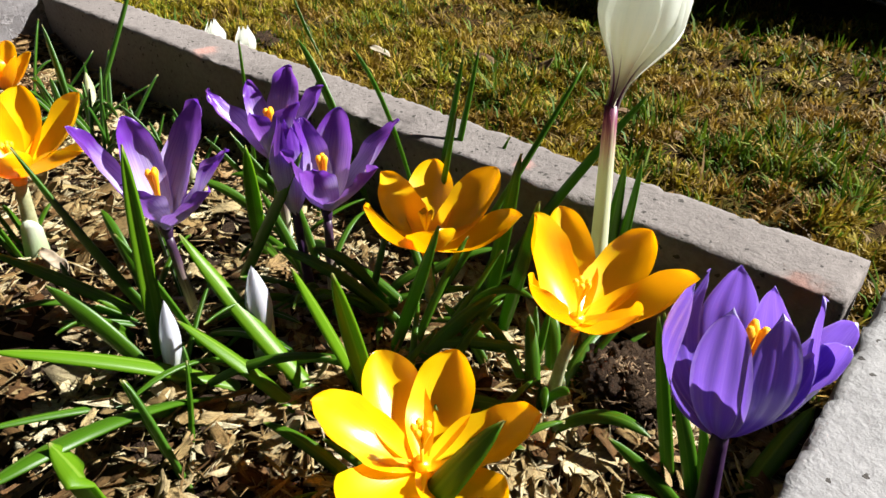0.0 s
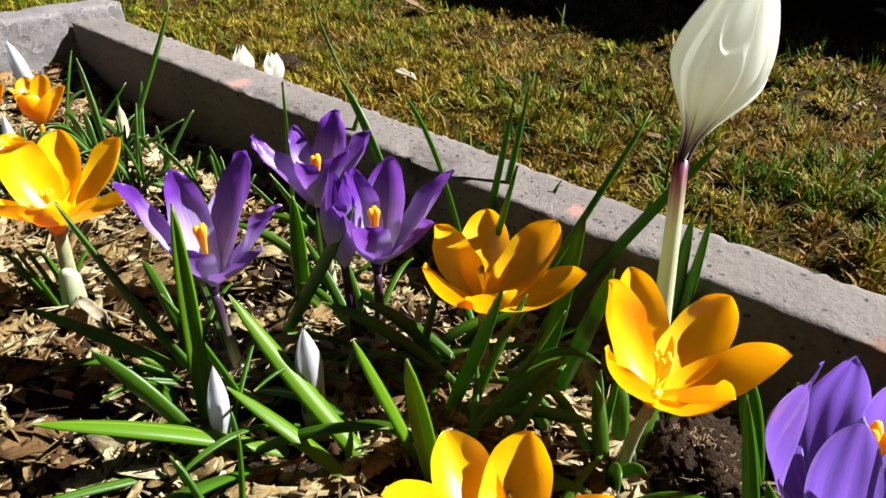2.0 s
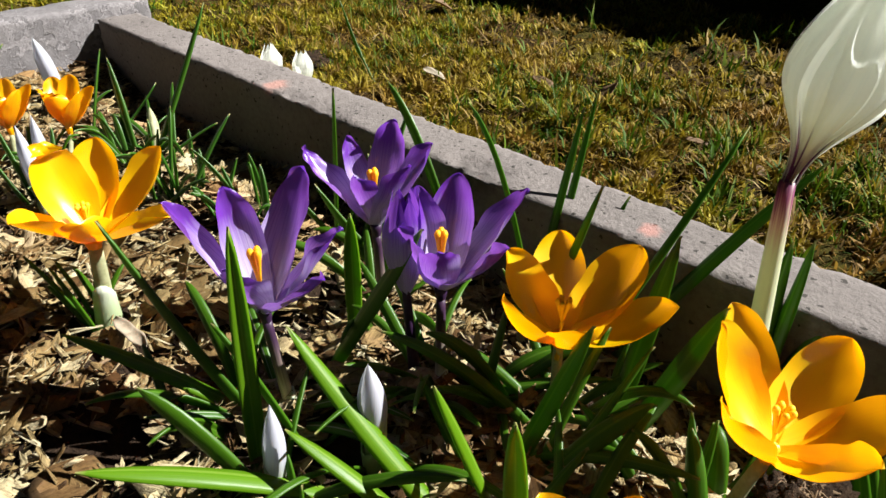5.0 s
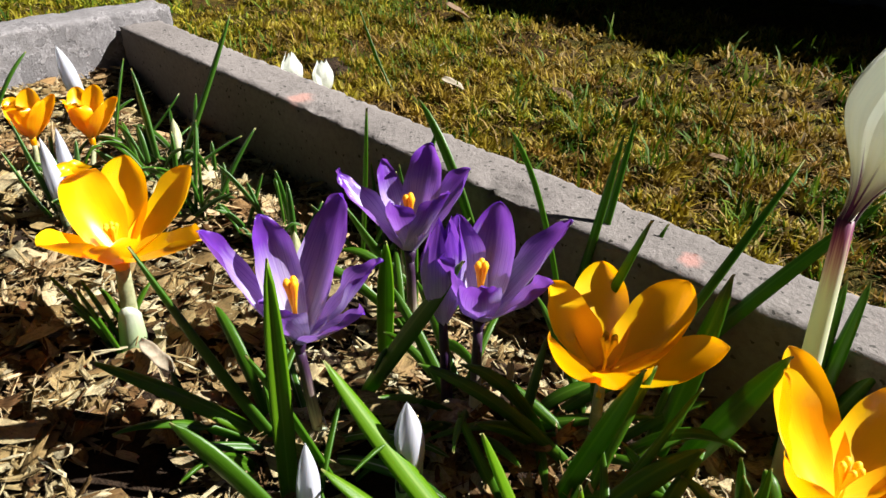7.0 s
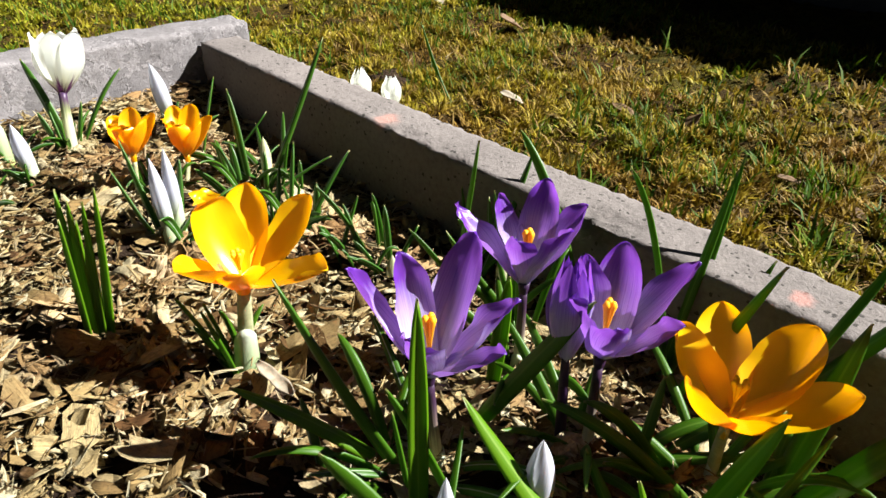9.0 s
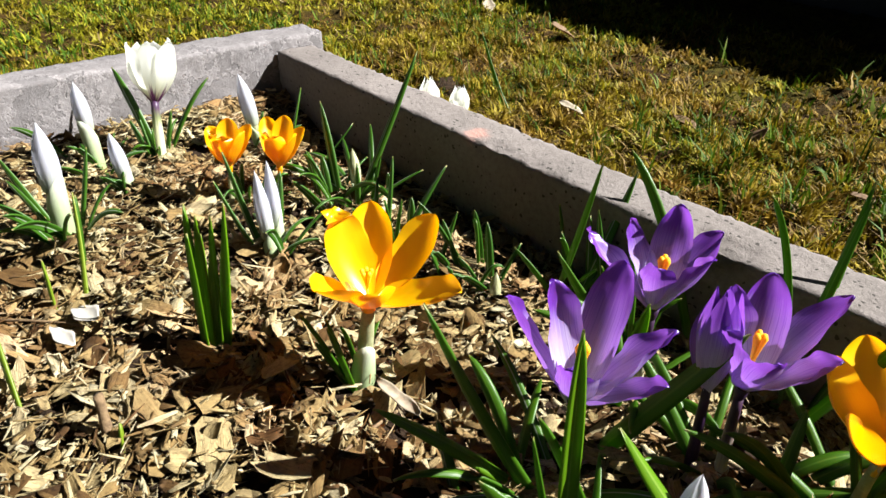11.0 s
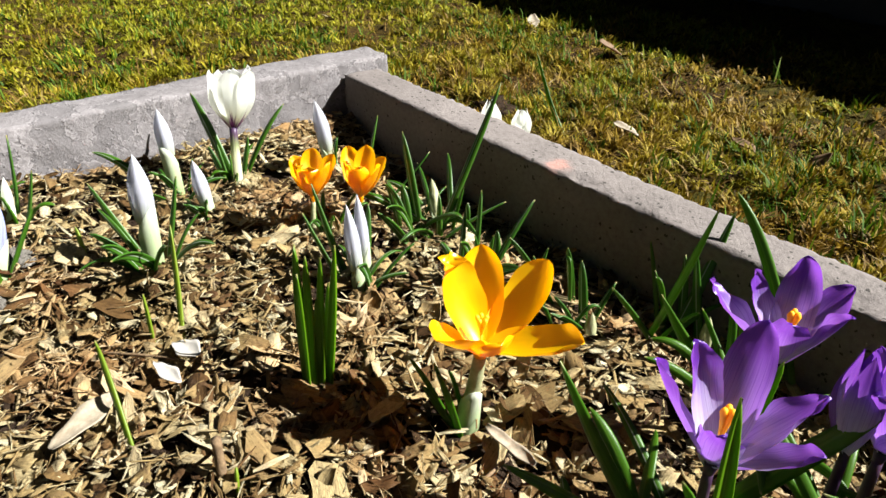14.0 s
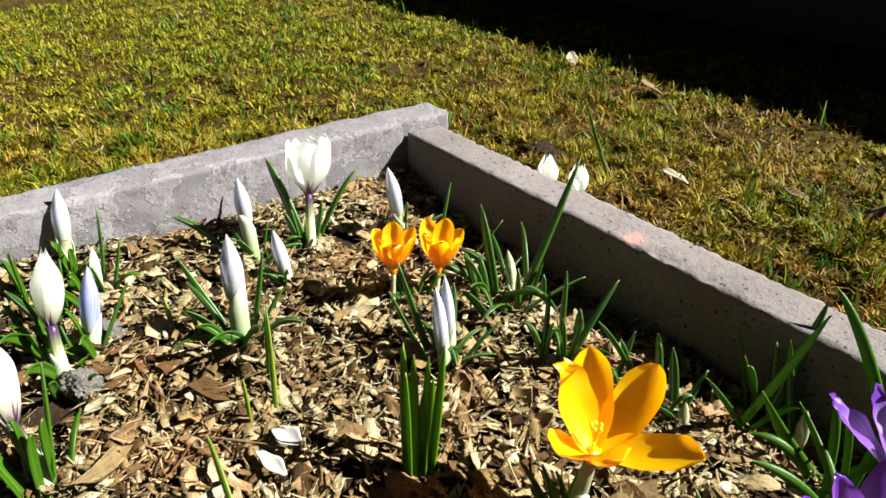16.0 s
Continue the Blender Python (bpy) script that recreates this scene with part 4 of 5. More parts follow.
plants["L2"] = cup_crocus(0.195, -0.409, (0.178, -0.405, 0.043), 0.056, 0.0102, 0.20, M_WHITE, M_STEM_GREEN, "closed white crocus with a dark purple neck", 119, (-0.16, 0.20), 0.0052, 0.72, half=58, funnel=0.75, point_tip=3.2)
plants["L3"] = bud(0.170, -0.388, (0.140, -0.370, 0.062), 0.050, 0.0085, M_LAVENDER, "closed lavender-blue bud beside white ones", 120)
plants["L4"] = cup_crocus(0.287, -0.433, (0.260, -0.442, 0.036), 0.060, 0.0104, 0.24, M_WHITE, M_STEM_GREEN, "white crocus bud with purple-streaked foot", 121, (-0.42, 0.04), 0.0054, 0.76, half=56, funnel=0.75, point_tip=3.2)
plants["L1"] = bud(0.048, -0.378, (0.016, -0.365, 0.078), 0.046, 0.0085, M_LILAC, "closed white bud beside the weathered kerb", 122, z=0.012)
plants["L5"] = bud(0.098, -0.366, (0.078, -0.357, 0.045), 0.030, 0.005, M_WHITE, "small greenish-white bud in its leaves", 123)
plants["K4"] = bud(0.312, -0.086, (0.276, -0.068, 0.036), 0.030, 0.0055, M_STEM_PALE, "small yellow-green bud by the kerb", 124)
plants["K2"] = bud(0.479, -0.094, (0.474, -0.087, 0.020), 0.022, 0.005, M_STEM_PALE, "stubby pale shoot in the kerb's shade", 125)
plants["K3"] = bud(0.535, -0.044, (0.528, -0.038, 0.026), 0.026, 0.005, M_STEM_PALE, "pale closed shoot in the kerb's shade", 126)
plants["WO"] = cup_crocus(0.092, 0.172, (0.090, 0.172, -0.045), 0.050, 0.0135, 0.30, M_WHITE, M_STEM_PALE, "closed white crocus in the lawn behind the kerb", 131, (-0.1, 0.05), 0.004, 0.3, z=-0.122, group="crocuses in the lawn")
cup_crocus(0.124, 0.196, (0.122, 0.196, -0.050), 0.045, 0.0135, 0.40, M_WHITE, M_STEM_PALE, "closed white crocus in the lawn behind the kerb", 132, (-0.1, 0.05), 0.004, 0.3, z=-0.122, group="crocuses in the lawn")
plants["K1"] = shoots(0.383, -0.114, "thin striped crocus leaves on wood chips")
plants["G"] = shoots(0.408, -0.255, "upright clump of striped crocus leaves")
plants["S1"] = shoots(0.317, -0.315, "two yellow-green shoots on wood chips", "shoot")
plants["S2"] = shoots(0.402, -0.359, "bent yellow-green shoot on wood chips", "shoot")
plants["S3"] = shoots(0.450, -0.325, "short yellow-green shoot beside a twig stub", "shoot")
plants["S4"] = shoots(0.186, -0.322, "two brown-tipped short shoots", "shoot")
plants["LW"] = shoots(0.020, 0.407, "single long grass leaf in the lawn", "grass_leaf")
plants["LW"].location.z = LAWN
bpy.context.view_layer.update()

tuft(plants["P1"], 0.612, -0.172, 4, 201, mat=M_STRIPED)
tuft(plants["B1"], 0.668, -0.166, 2, 202, (45, 90))
tuft(plants["B2"], 0.655, -0.210, 3, 203)
tuft(plants["P2"], 0.592, -0.094, 5, 204)
tuft(plants["P3"], 0.650, -0.114, 9, 205)
tuft(plants["Y2"], 0.706, -0.084, 8, 206)
tuft(plants["Y3"], 0.790, -0.094, 6, 207, (30, 60), (8, 40), (3, 6))
tuft(plants["Y4"], 0.780, -0.176, 7, 208, (40, 75), (8, 36))
tuft(plants["P4"], 0.870, -0.104, 4, 209, (40, 70), (15, 50))
tuft(plants["Y1"], 0.484, -0.206, 3, 210, (25, 45), (20, 35), (4, 6), 5, 160)
tuft(plants["K4"], 0.300, -0.090, 8, 211, (30, 70), (15, 50), (3, 6), 22, None, M_STRIPED)
tuft(plants["K3"], 0.510, -0.034, 5, 212, (30, 60), (15, 45), (3, 5), 18)
tuft(plants["OR2"], 0.256, -0.150, 5, 213, (25, 45), (10, 30), (3, 5))
tuft(plants["L2"], 0.185, -0.408, 5, 214, (35, 60), (15, 50), (5, 7))
tuft(plants["P1"], 0.590, -0.190, 2, 223, (45, 80), (10, 36), (4, 5.6), 14)
tuft(plants["Y4"], 0.745, -0.150, 4, 224, (55, 95), (12, 45), (4.6, 6.2), 14)
tuft(plants["P3"], 0.680, -0.100, 6, 225, (50, 85), (12, 45), (4, 5.4), 14)
tuft(plants["BB"], 0.219, -0.288, 7, 231, (40, 68), (14, 46), (4, 6), 7, None, M_STRIPED)
tuft(plants["BA"], 0.110, -0.230, 7, 232, (36, 62), (10, 38), (4, 5.5), 7, None, M_STRIPED)
tuft(plants["BE"], 0.168, -0.224, 4, 233, (20, 36), (10, 28), (3.5, 5), 6, None, M_STRIPED)
tuft(plants["W2"], 0.115, -0.180, 4, 234, (25, 48), (12, 34), (4, 5.5), 6)
tuft(plants["L1"], 0.052, -0.380, 7, 235, (28, 55), (18, 52), (5, 7), 12)
tuft(plants["L3"], 0.168, -0.388, 5, 236, (30, 55), (15, 50), (4.5, 6.5), 9)
tuft(plants["L4"], 0.286, -0.436, 5, 237, (35, 62), (20, 56), (5, 8), 9)
tuft(plants["L5"], 0.098, -0.366, 5, 238, (25, 45), (15, 40), (4, 6), 9)
tuft(plants["C"], 0.336, -0.178, 4, 239, (28, 50), (14, 44), (3.5, 5), 6, None, M_STRIPED)
tuft(plants["OR1"], 0.242, -0.162, 4, 240, (25, 45), (14, 36), (3.5, 5), 7, None, M_STRIPED)
tuft(plants["K2"], 0.470, -0.090, 4, 241, (25, 50), (15, 44), (3, 5), 16, None, M_STRIPED)
tuft(plants["BF"], 0.150, -0.094, 4, 242, (25, 48), (10, 36), (3.5, 5), 10, None, M_STRIPED)
tuft(plants["K4"], 0.300, -0.092, 8, 251, (45, 78), (28, 60), (3.5, 5), 20, None, M_STRIPED)
tuft(plants["K1"], 0.382, -0.112, 7, 252, (40, 72), (24, 56), (3, 4.5), 14, None, M_STRIPED)
tuft(plants["K2"], 0.440, -0.088, 5, 253, (35, 65), (20, 50), (3, 4.5), 18, None, M_STRIPED)
tuft(plants["P2"], 0.570, -0.070, 6, 254, (45, 80), (20, 60), (3.5, 5), 16)
tuft(plants["L2"], 0.150, -0.420, 7, 261, (40, 66), (24, 58), (5, 7.5), 16)
tuft(plants["L1"], 0.080, -0.400, 6, 262, (35, 60), (24, 54), (5, 7), 16)
tuft(plants["P1"], 0.600, -0.186, 2, 271, (55, 95), (26, 58), (3.8, 5.2), 14)
tuft(plants["Y2"], 0.716, -0.112, 5, 274, (55, 95), (24, 56), (3.8, 5.2), 16)
tuft(plants["Y4"], 0.750, -0.178, 4, 275, (50, 85), (22, 44), (3.8, 5.2), 16)
tuft(plants["Y3"], 0.780, -0.105, 4, 276, (45, 75), (18, 42), (4.2, 5.8), 14)
near_rng = random.Random(88)
leaf_part(plants["Y4"], (0.784, -0.212, -0.008), (0.8135, -0.169, 0.069), 0.004, 0.0097, near_rng)
leaf_part(plants["B2"], (0.670, -0.176, -0.004), (0.6226, -0.2631, 0.046), 0.006, 0.0135, near_rng, M_UPRIGHT)
leaf_part(plants["B2"], (0.668, -0.190, -0.006), (0.695, -0.292, 0.048), 0.012, 0.0145, near_rng)
leaf_part(plants["B2"], (0.704, -0.258, -0.006), (0.693, -0.267, 0.050), 0.002, 0.0111, near_rng, M_UPRIGHT)
leaf_part(plants["B2"], (0.655, -0.206, -0.006), (0.609, -0.2316, 0.056), 0.004, 0.0081, near_rng)
leaf_part(plants["P1"], (0.602, -0.180, -0.006), (0.5476, -0.2381, 0.050), 0.004, 0.0084, near_rng, M_UPRIGHT)
leaf_part(plants["P1"], (0.637, -0.178, -0.006), (0.607, -0.197, 0.066), 0.003, 0.0081, near_rng)
leaf_part(plants["B1"], (0.712, -0.160, -0.006), (0.633, -0.1785, 0.068), -0.004, 0.0094, near_rng, M_UPRIGHT)
leaf_part(plants["B1"], (0.717, -0.170, -0.006), (0.654, -0.1983, 0.040), 0.004, 0.0094, near_rng, M_UPRIGHT)
leaf_part(plants["B1"], (0.722, -0.146, -0.006), (0.707, -0.170, 0.079), 0.002, 0.0081, near_rng, M_UPRIGHT)
leaf_part(plants["Y4"], (0.735, -0.152, -0.006), (0.750, -0.183, 0.104), 0.0, 0.0072, near_rng, M_UPRIGHT)
leaf_part(plants["P3"], (0.600, -0.142, -0.004), (0.6478, -0.1153, 0.092), 0.002, 0.0081, near_rng)
leaf_part(plants["P2"], (0.590, -0.112, -0.004), (0.6029, -0.1189, 0.083), 0.002, 0.0075, near_rng, M_UPRIGHT)
leaf_part(plants["Y2"], (0.708, -0.122, -0.004), (0.7287, -0.1051, 0.0786), 0.0, 0.0073, near_rng)
leaf_part(plants["Y2"], (0.722, -0.124, -0.004), (0.753, -0.092, 0.045), 0.006, 0.0086, near_rng)
leaf_part(plants["Y3"], (0.733, -0.060, -0.004), (0.768, -0.0869, 0.0983), 0.0, 0.0086, near_rng)
leaf_part(plants["Y2"], (0.727, -0.070, -0.004), (0.7328, -0.0504, 0.096), 0.0, 0.0073, near_rng)
leaf_part(plants["P1"], (0.579, -0.214, -0.006), (0.560, -0.211, 0.035), 0.002, 0.0065, near_rng, M_STRIPED)
leaf_part(plants["B2"], (0.708, -0.231, -0.006), (0.683, -0.235, 0.050), 0.002, 0.0072, near_rng, M_STRIPED)
leaf_part(plants["P1"], (0.634, -0.203, -0.008), (0.6140, -0.1854, 0.1095), -0.001, 0.0075, near_rng, M_UPRIGHT)

# leaves of each plant: base x, y; tip x, y, z; arch; width, in millimetres
leaves(plants["P1"], [
    (624, -195, 598, -187, 39, -4, 3.1),
])
leaves(plants["Y1"], [
    (612, -183, 550, -211, 97, -8, 7.0),
    (484, -208, 462, -226, 46, 3, 5.5),
    (478, -205, 468, -214, 40, 2, 5.0),
    (488, -209, 480, -220, 44, 1, 5.0),
])
leaves(plants["B1"], [
    (635, -177, 659, -138, 22, 4, 3.1),
])
leaves(plants["B2"], [
    (707, -230, 668, -232, 38, -1, 4.3),
    (694, -226, 678, -208, 38, -4, 3.1),
    (664, -204, 650, -197, 24, 3, 3.6),
])
leaves(plants["P2"], [
    (585, -13, 510, -8, 98, 16, 5.5),
    (491, -47, 531, -68, 114, -3, 4.7),
    (570, -44, 512, -74, 50, -10, 7),
])
leaves(plants["P3"], [
    (703, -138, 669, -139, 38, -2, 4.2),
    (646, -18, 616, -51, 123, 22, 4.2),
    (656, -18, 669, 31, 59, 2, 4.2),
])
leaves(plants["Y4"], [
    (769, -201, 798, -145, 38, -3, 5.5),
])
leaves(plants["Y2"], [
    (720, -123, 721, -74, 55, 7, 3.6),
    (726, -130, 740, -71, 54, 0, 3.6),
    (725, -75, 721, -52, 32, 6, 3.6),
    (646, -20, 633, 42, 108, -4, 4.6),
    (641, -20, 641, 16, 109, 0, 4.0),
    (700, -95, 731, 5, 127, -2, 4.8),
    (724, -67, 725, -40, 32, 1, 3.1),
])
leaves(plants["Y3"], [
    (692, -20, 763, 16, 116, 6, 6.6),
    (785, -94, 811, -47, 27, 5, 3.1),
    (787, -92, 804, -46, 36, 6, 3.1),
    (780, -104, 774, -77, 40, 4, 3.9),
    (841, -54, 815, -45, 40, 0, 4.7),
])
leaves(plants["W1"], [
    (768, -20, 763, 1, 83, 1, 6),
    (772, -20, 771, 3, 86, -1, 6.5),
    (655, -35, 699, -59, 110, 2, 5),
    (769, -18, 789, 4, 52, 6, 5),
])
leaves(plants["P4"], [
    (874, -88, 885, -52, 33, 4, 7),
    (856, -104, 826, -85, 68, 0, 4.6),
    (869, -109, 843, -95, 44, 6, 4.7),
    (839, -50, 816, -38, 40, 6, 4.7),
    (842, -44, 833, -23, 35, 1, 3.9),
])
leaves(plants["K1"], [
    (374, -118, 356, -98, 48, 4, 4),
    (385, -114, 361, -87, 64, 5, 5),
    (384, -105, 384, -54, 55, 5, 4),
    (381, -119, 358, -123, 31, 9, 4),
    (380, -88, 369, -76, 30, 1, 7),
], M_STRIPED)
leaves(plants["K2"], [
    (468, -85, 449, -73, 42, 3, 6),
    (469, -89, 470, -60, 30, 3, 4),
    (437, -85, 415, -84, 33, 2, 5),
], M_STRIPED)
leaves(plants["K3"], [
    (505, -22, 487, -9, 41, 2, 5),
    (504, -41, 500, 20, 71, -3, 7),
    (525, -26, 497, -15, 52, -4, 5),
    (498, -21, 476, -25, 29, 0, 3),
], M_STRIPED)
leaves(plants["K4"], [
    (303, -98, 258, -85, 77, 2, 7),
    (316, -100, 299, -14, 115, -1, 6),
    (300, -102, 267, -110, 39, 11, 4),
    (294, -103, 273, -97, 37, 4, 6),
    (323, -97, 307, -84, 38, 0, 6),
    (315, -60, 307, -53, 20, 5, 5),
    (288, -108, 261, -104, 38, 8, 5),
    (292, -100, 272, -92, 34, 5, 7),
], M_STRIPED)
leaves(plants["BF"], [
    (228, -98, 241, -43, 42, -3, 4),
    (211, -100, 189, -64, 66, 4, 5),
], M_STRIPED)
leaves(plants["W2"], [
    (121, -188, 103, -196, 40, 2, 6.5),
    (119, -178, 112, -160, 44, 2, 6.0),
    (122, -184, 118, -182, 34, 0, 6.5),
    (108, -177, 49, -186, 74, 3, 8.7),
    (110, -174, 107, -118, 65, 9, 7.2),
    (116, -185, 87, -184, 42, -1, 5.8),
], M_STRIPED)
leaves(plants["BA"], [
    (94, -241, 40, -282, 34, 11, 5),
    (100, -224, 93, -209, 28, 1, 4),
], M_STRIPED)
leaves(plants["BB"], [
    (206, -288, 152, -309, 54, -4, 6),
    (213, -291, 171, -310, 40, 5, 4),
    (215, -282, 194, -254, 60, 0, 6),
    (220, -281, 219, -249, 37, 8, 4),
    (282, -296, 257, -281, 53, -1, 6),
], M_STRIPED)
leaves(plants["C"], [
    (329, -180, 280, -183, 66, -9, 6),
    (330, -183, 287, -196, 49, -5, 5),
    (339, -177, 347, -138, 31, 5, 4),
    (333, -174, 311, -154, 53, 5, 6),
], M_STRIPED)
leaves(plants["G"], [
    (407, -262, 390, -252, 92, 1, 5.4),
    (410, -260, 396, -249, 86, 0, 5.6),
    (413, -257, 402, -243, 86, -1, 5.2),
    (415, -254, 409, -237, 95, -4, 5),
    (411, -258, 403, -247, 64, 1, 5),
    (409, -259, 393, -247, 72, 0, 5),
    (414, -256, 400, -238, 66, -2, 4.4),
    (408, -262, 398, -256, 78, 0, 5),
], M_UPRIGHT)
leaves(plants["S1"], [
    (311, -321, 300, -317, 36, 1, 4.2),
    (319, -307, 269, -284, 61, -6, 4.0),
], M_SPROUT)
leaves(plants["S2"], [
    (402, -359, 342, -354, 44, 5, 5.0),
], M_SPROUT)
leaves(plants["S3"], [
    (452, -326, 447, -322, 16, 3, 4.2),
], M_SPROUT)
leaves(plants["S4"], [
    (180, -329, 162, -327, 26, 2, 4.8),
    (192, -314, 181, -313, 17, 7, 3.6),
], M_SPROUT)
leaves(plants["L3"], [
    (169, -396, 145, -402, 29, 10, 5),
    (168, -386, 161, -349, 50, 2, 6),
    (165, -391, 109, -425, 44, 4, 7),
    (100, -367, 65, -344, 74, -15, 6),
    (103, -363, 88, -337, 49, -4, 5),
    (-15, -364, -34, -357, 35, 3, 6),
    (-3, -400, -18, -385, 38, 0, 6),
], M_STRIPED)
leaves(plants["L4"], [
    (292, -436, 248, -447, 50, 2, 10),
    (287, -435, 253, -417, 68, -1, 7),
])
leaves(plants["LW"], [
    (20, 407, -67, 412, -5, -14, 6),
])

# ---- loose things on the bed and the lawn ----
def lump(name, x, y, z, size, mat, label, category, seed, squash=0.75, rough=0.3):
    bm = bmesh.new()
    bmesh.ops.create_icosphere(bm, subdivisions=5, radius=1)
    off = Vector((seed * 3.7, seed, 0))
    for v in bm.verts:
        n = noise.noise(v.co * 1.6 + off) + 0.6 * noise.noise(v.co * 4.5 + off) + 0.6 * noise.noise(v.co * 11 + off) + 0.5 * noise.noise(v.co * 23 + off)
        v.co = v.co * (1 + rough * n)
        v.co = Vector((v.co.x * size[0], v.co.y * size[1], v.co.z * size[2] * squash))
    me = bpy.data.meshes.new(name)
    bm.to_mesh(me)
    bm.free()
    me.polygons.foreach_set("use_smooth", np.ones(len(me.polygons), dtype=bool))
    me.materials.append(mat)
    ob = new(name, me)
    ob.matrix_world = pose(x, y, z, 0, 0, seed * 40)
    return tagged(ob, label, category)


peat = lump("soil_clod", 0.812, -0.070, 0.008, (0.024, 0.021, 0.022), M_CLOD, "dark crumbly clod of peaty soil", "soil clod", 3)


def root_fibres(clod, centre, size, count, seed):
    """Short dead roots and straw bits that stick out of a clod."""
    rng = random.Random(seed)
    allv, allf, alluv = [], [], []
    for _ in range(count):
        d = aim(rng.uniform(0, 360), rng.uniform(5, 85))
        p = Vector((centre[0] + d.x * size[0], centre[1] + d.y * size[1], centre[2] + d.z * size[2])) - d * 0.002
        along = Vector((rng.gauss(0, 1), rng.gauss(0, 1), rng.gauss(0, 0.6))).normalized() * rng.uniform(0.003, 0.009)
        pts = [p - along * 0.5, p + d * rng.uniform(0.0005, 0.002), p + along * 0.5]
        v, f, uv = tube(pts, [0.00022, 0.00035, 0.0002], 4)
        o = len(allv)
        allv.extend(v), alluv.extend(uv)
        allf.extend([tuple(i + o for i in x) for x in f])
    return put("root_mat", mesh_from("root_mat", allv, allf, alluv), M_STICK, clod, "matted straw-brown dead roots")


bpy.context.view_layer.update()
root_fibres(peat, (0.812, -0.070, 0.008), (0.0245, 0.0215, 0.0168), 260, 4)
lump("clay_clod", 0.206, -0.400, 0.008, (0.016, 0.012, 0.012), M_CLAY, "grey crumbly clod beside white crocuses", "soil clod", 5)
lump("clay_clod", 0.150, -0.372, 0.007, (0.014, 0.010, 0.009), M_CLAY, "small grey clod on the mulch", "soil clod", 6)
lump("soil_clod", 0.280, -0.160, 0.004, (0.020, 0.012, 0.008), M_CLOD, "flat dark clod beneath orange crocuses", "soil clod", 7)
lump("soil_clod", -0.146, 0.396, LAWN + 0.002, (0.05, 0.035, 0.016), M_CLOD, "dark bare soil heap in the lawn", "soil clod", 8)


def dead_leaf(x, y, z, length, width, turn, tilt, mat, label, seed, curl=0.35):
    rng = random.Random(seed)
    ph = rng.uniform(0, 6)

    def point(u, v):
        q = (u - 0.5) * 2
        w = width / 2 * math.sin(math.pi * (0.06 + 0.9 * v)) ** 0.7 * (1 + 0.12 * math.sin(11 * v + ph))
        p = Vector((q * w, (v - 0.5) * length, curl * w * q * q + 0.12 * length * (v - 0.5) ** 2 + 0.03 * length * math.sin(5 * v + ph) * q))
        return p, Vector((-curl * q, 0, 1)).normalized()

    v, f, uv = sheet(10, 6, point, 0.0005)
    me = mesh_from("dead_leaf", v, f, uv)
    me.materials.append(mat)
    ob = new("dead_leaf", me)
    ob.matrix_world = pose(x, y, z, tilt, rng.uniform(-12, 12), turn)
    return tagged(ob, label, "leaf", "dead leaves")


dead_leaf(0.368, -0.373, 0.015, 0.042, 0.014, 27, 4, M_PALE, "bleached curled leaf on wood chips", 1)
dead_leaf(0.519, -0.203, 0.013, 0.036, 0.008, -88, 3, M_PALE, "narrow bleached leaf on wood chips", 2)
dead_leaf(0.341, -0.308, 0.013, 0.026, 0.014, -78, 8, M_SCRAP, "small white dried leaf on wood chips", 3)
dead_leaf(0.355, -0.325, 0.013, 0.032, 0.010, -84, 8, M_SCRAP, "small white dried leaf on wood chips", 4)
dead_leaf(0.078, 0.480, LAWN + 0.010, 0.055, 0.022, 80, 4, M_PALE, "pale dead leaf in the lawn", 5)
dead_leaf(0.230, 0.572, LAWN + 0.010, 0.050, 0.024, 70, 4, M_DEAD, "tan dead leaf in the lawn", 6)
dead_leaf(0.339, 0.587, LAWN + 0.016, 0.042, 0.022, -25, 35, M_DEAD, "upright brown dead leaf in the lawn", 7)
dead_leaf(0.600, 0.493, LAWN + 0.010, 0.034, 0.022, 60, 6, M_DEAD, "broad tan dead leaf in the lawn", 8)
dead_leaf(0.512, 0.524, LAWN + 0.009, 0.028, 0.014, 100, 4, M_DEAD, "tan dead leaf in the lawn", 9)
dead_leaf(-0.245, 0.833, LAWN + 0.016, 0.060, 0.035, 130, 30, M_DEAD, "brown dead leaf at the edge of the shade", 10)
dead_leaf(-0.525, 0.873, LAWN + 0.018, 0.060, 0.030, 50, 20, M_PALE, "pale dead leaf at the edge of the shade", 11)
dead_leaf(0.598, 1.471, LAWN + 0.012, 0.12, 0.05, 70, 6, M_PALE, "pale dead leaf beyond the shade", 12)


def stick(x, y, z, dx, dy, dz, r, label, seed):
    rng = random.Random(seed)
    a, c = Vector((x, y, z)), Vector((x + dx, y + dy, z + dz))
    b = (a + c) / 2 + Vector((rng.uniform(-1, 1), rng.uniform(-1, 1), rng.uniform(0, 1))) * (c - a).length * (0.06 if c.z - a.z < 0.02 else 0.01)
    pts = [bez(a, b, c, i / 8) for i in range(9)]
    v, f, uv = tube(pts, [r * rng.uniform(0.93, 1.07) * (1 - 0.2 * i / 8) for i in range(9)], 9)
    me = mesh_from("stick", v, f, uv)
    me.materials.append(M_STICK)
    return tagged(new("stick", me), label, "stick", "sticks on the mulch")


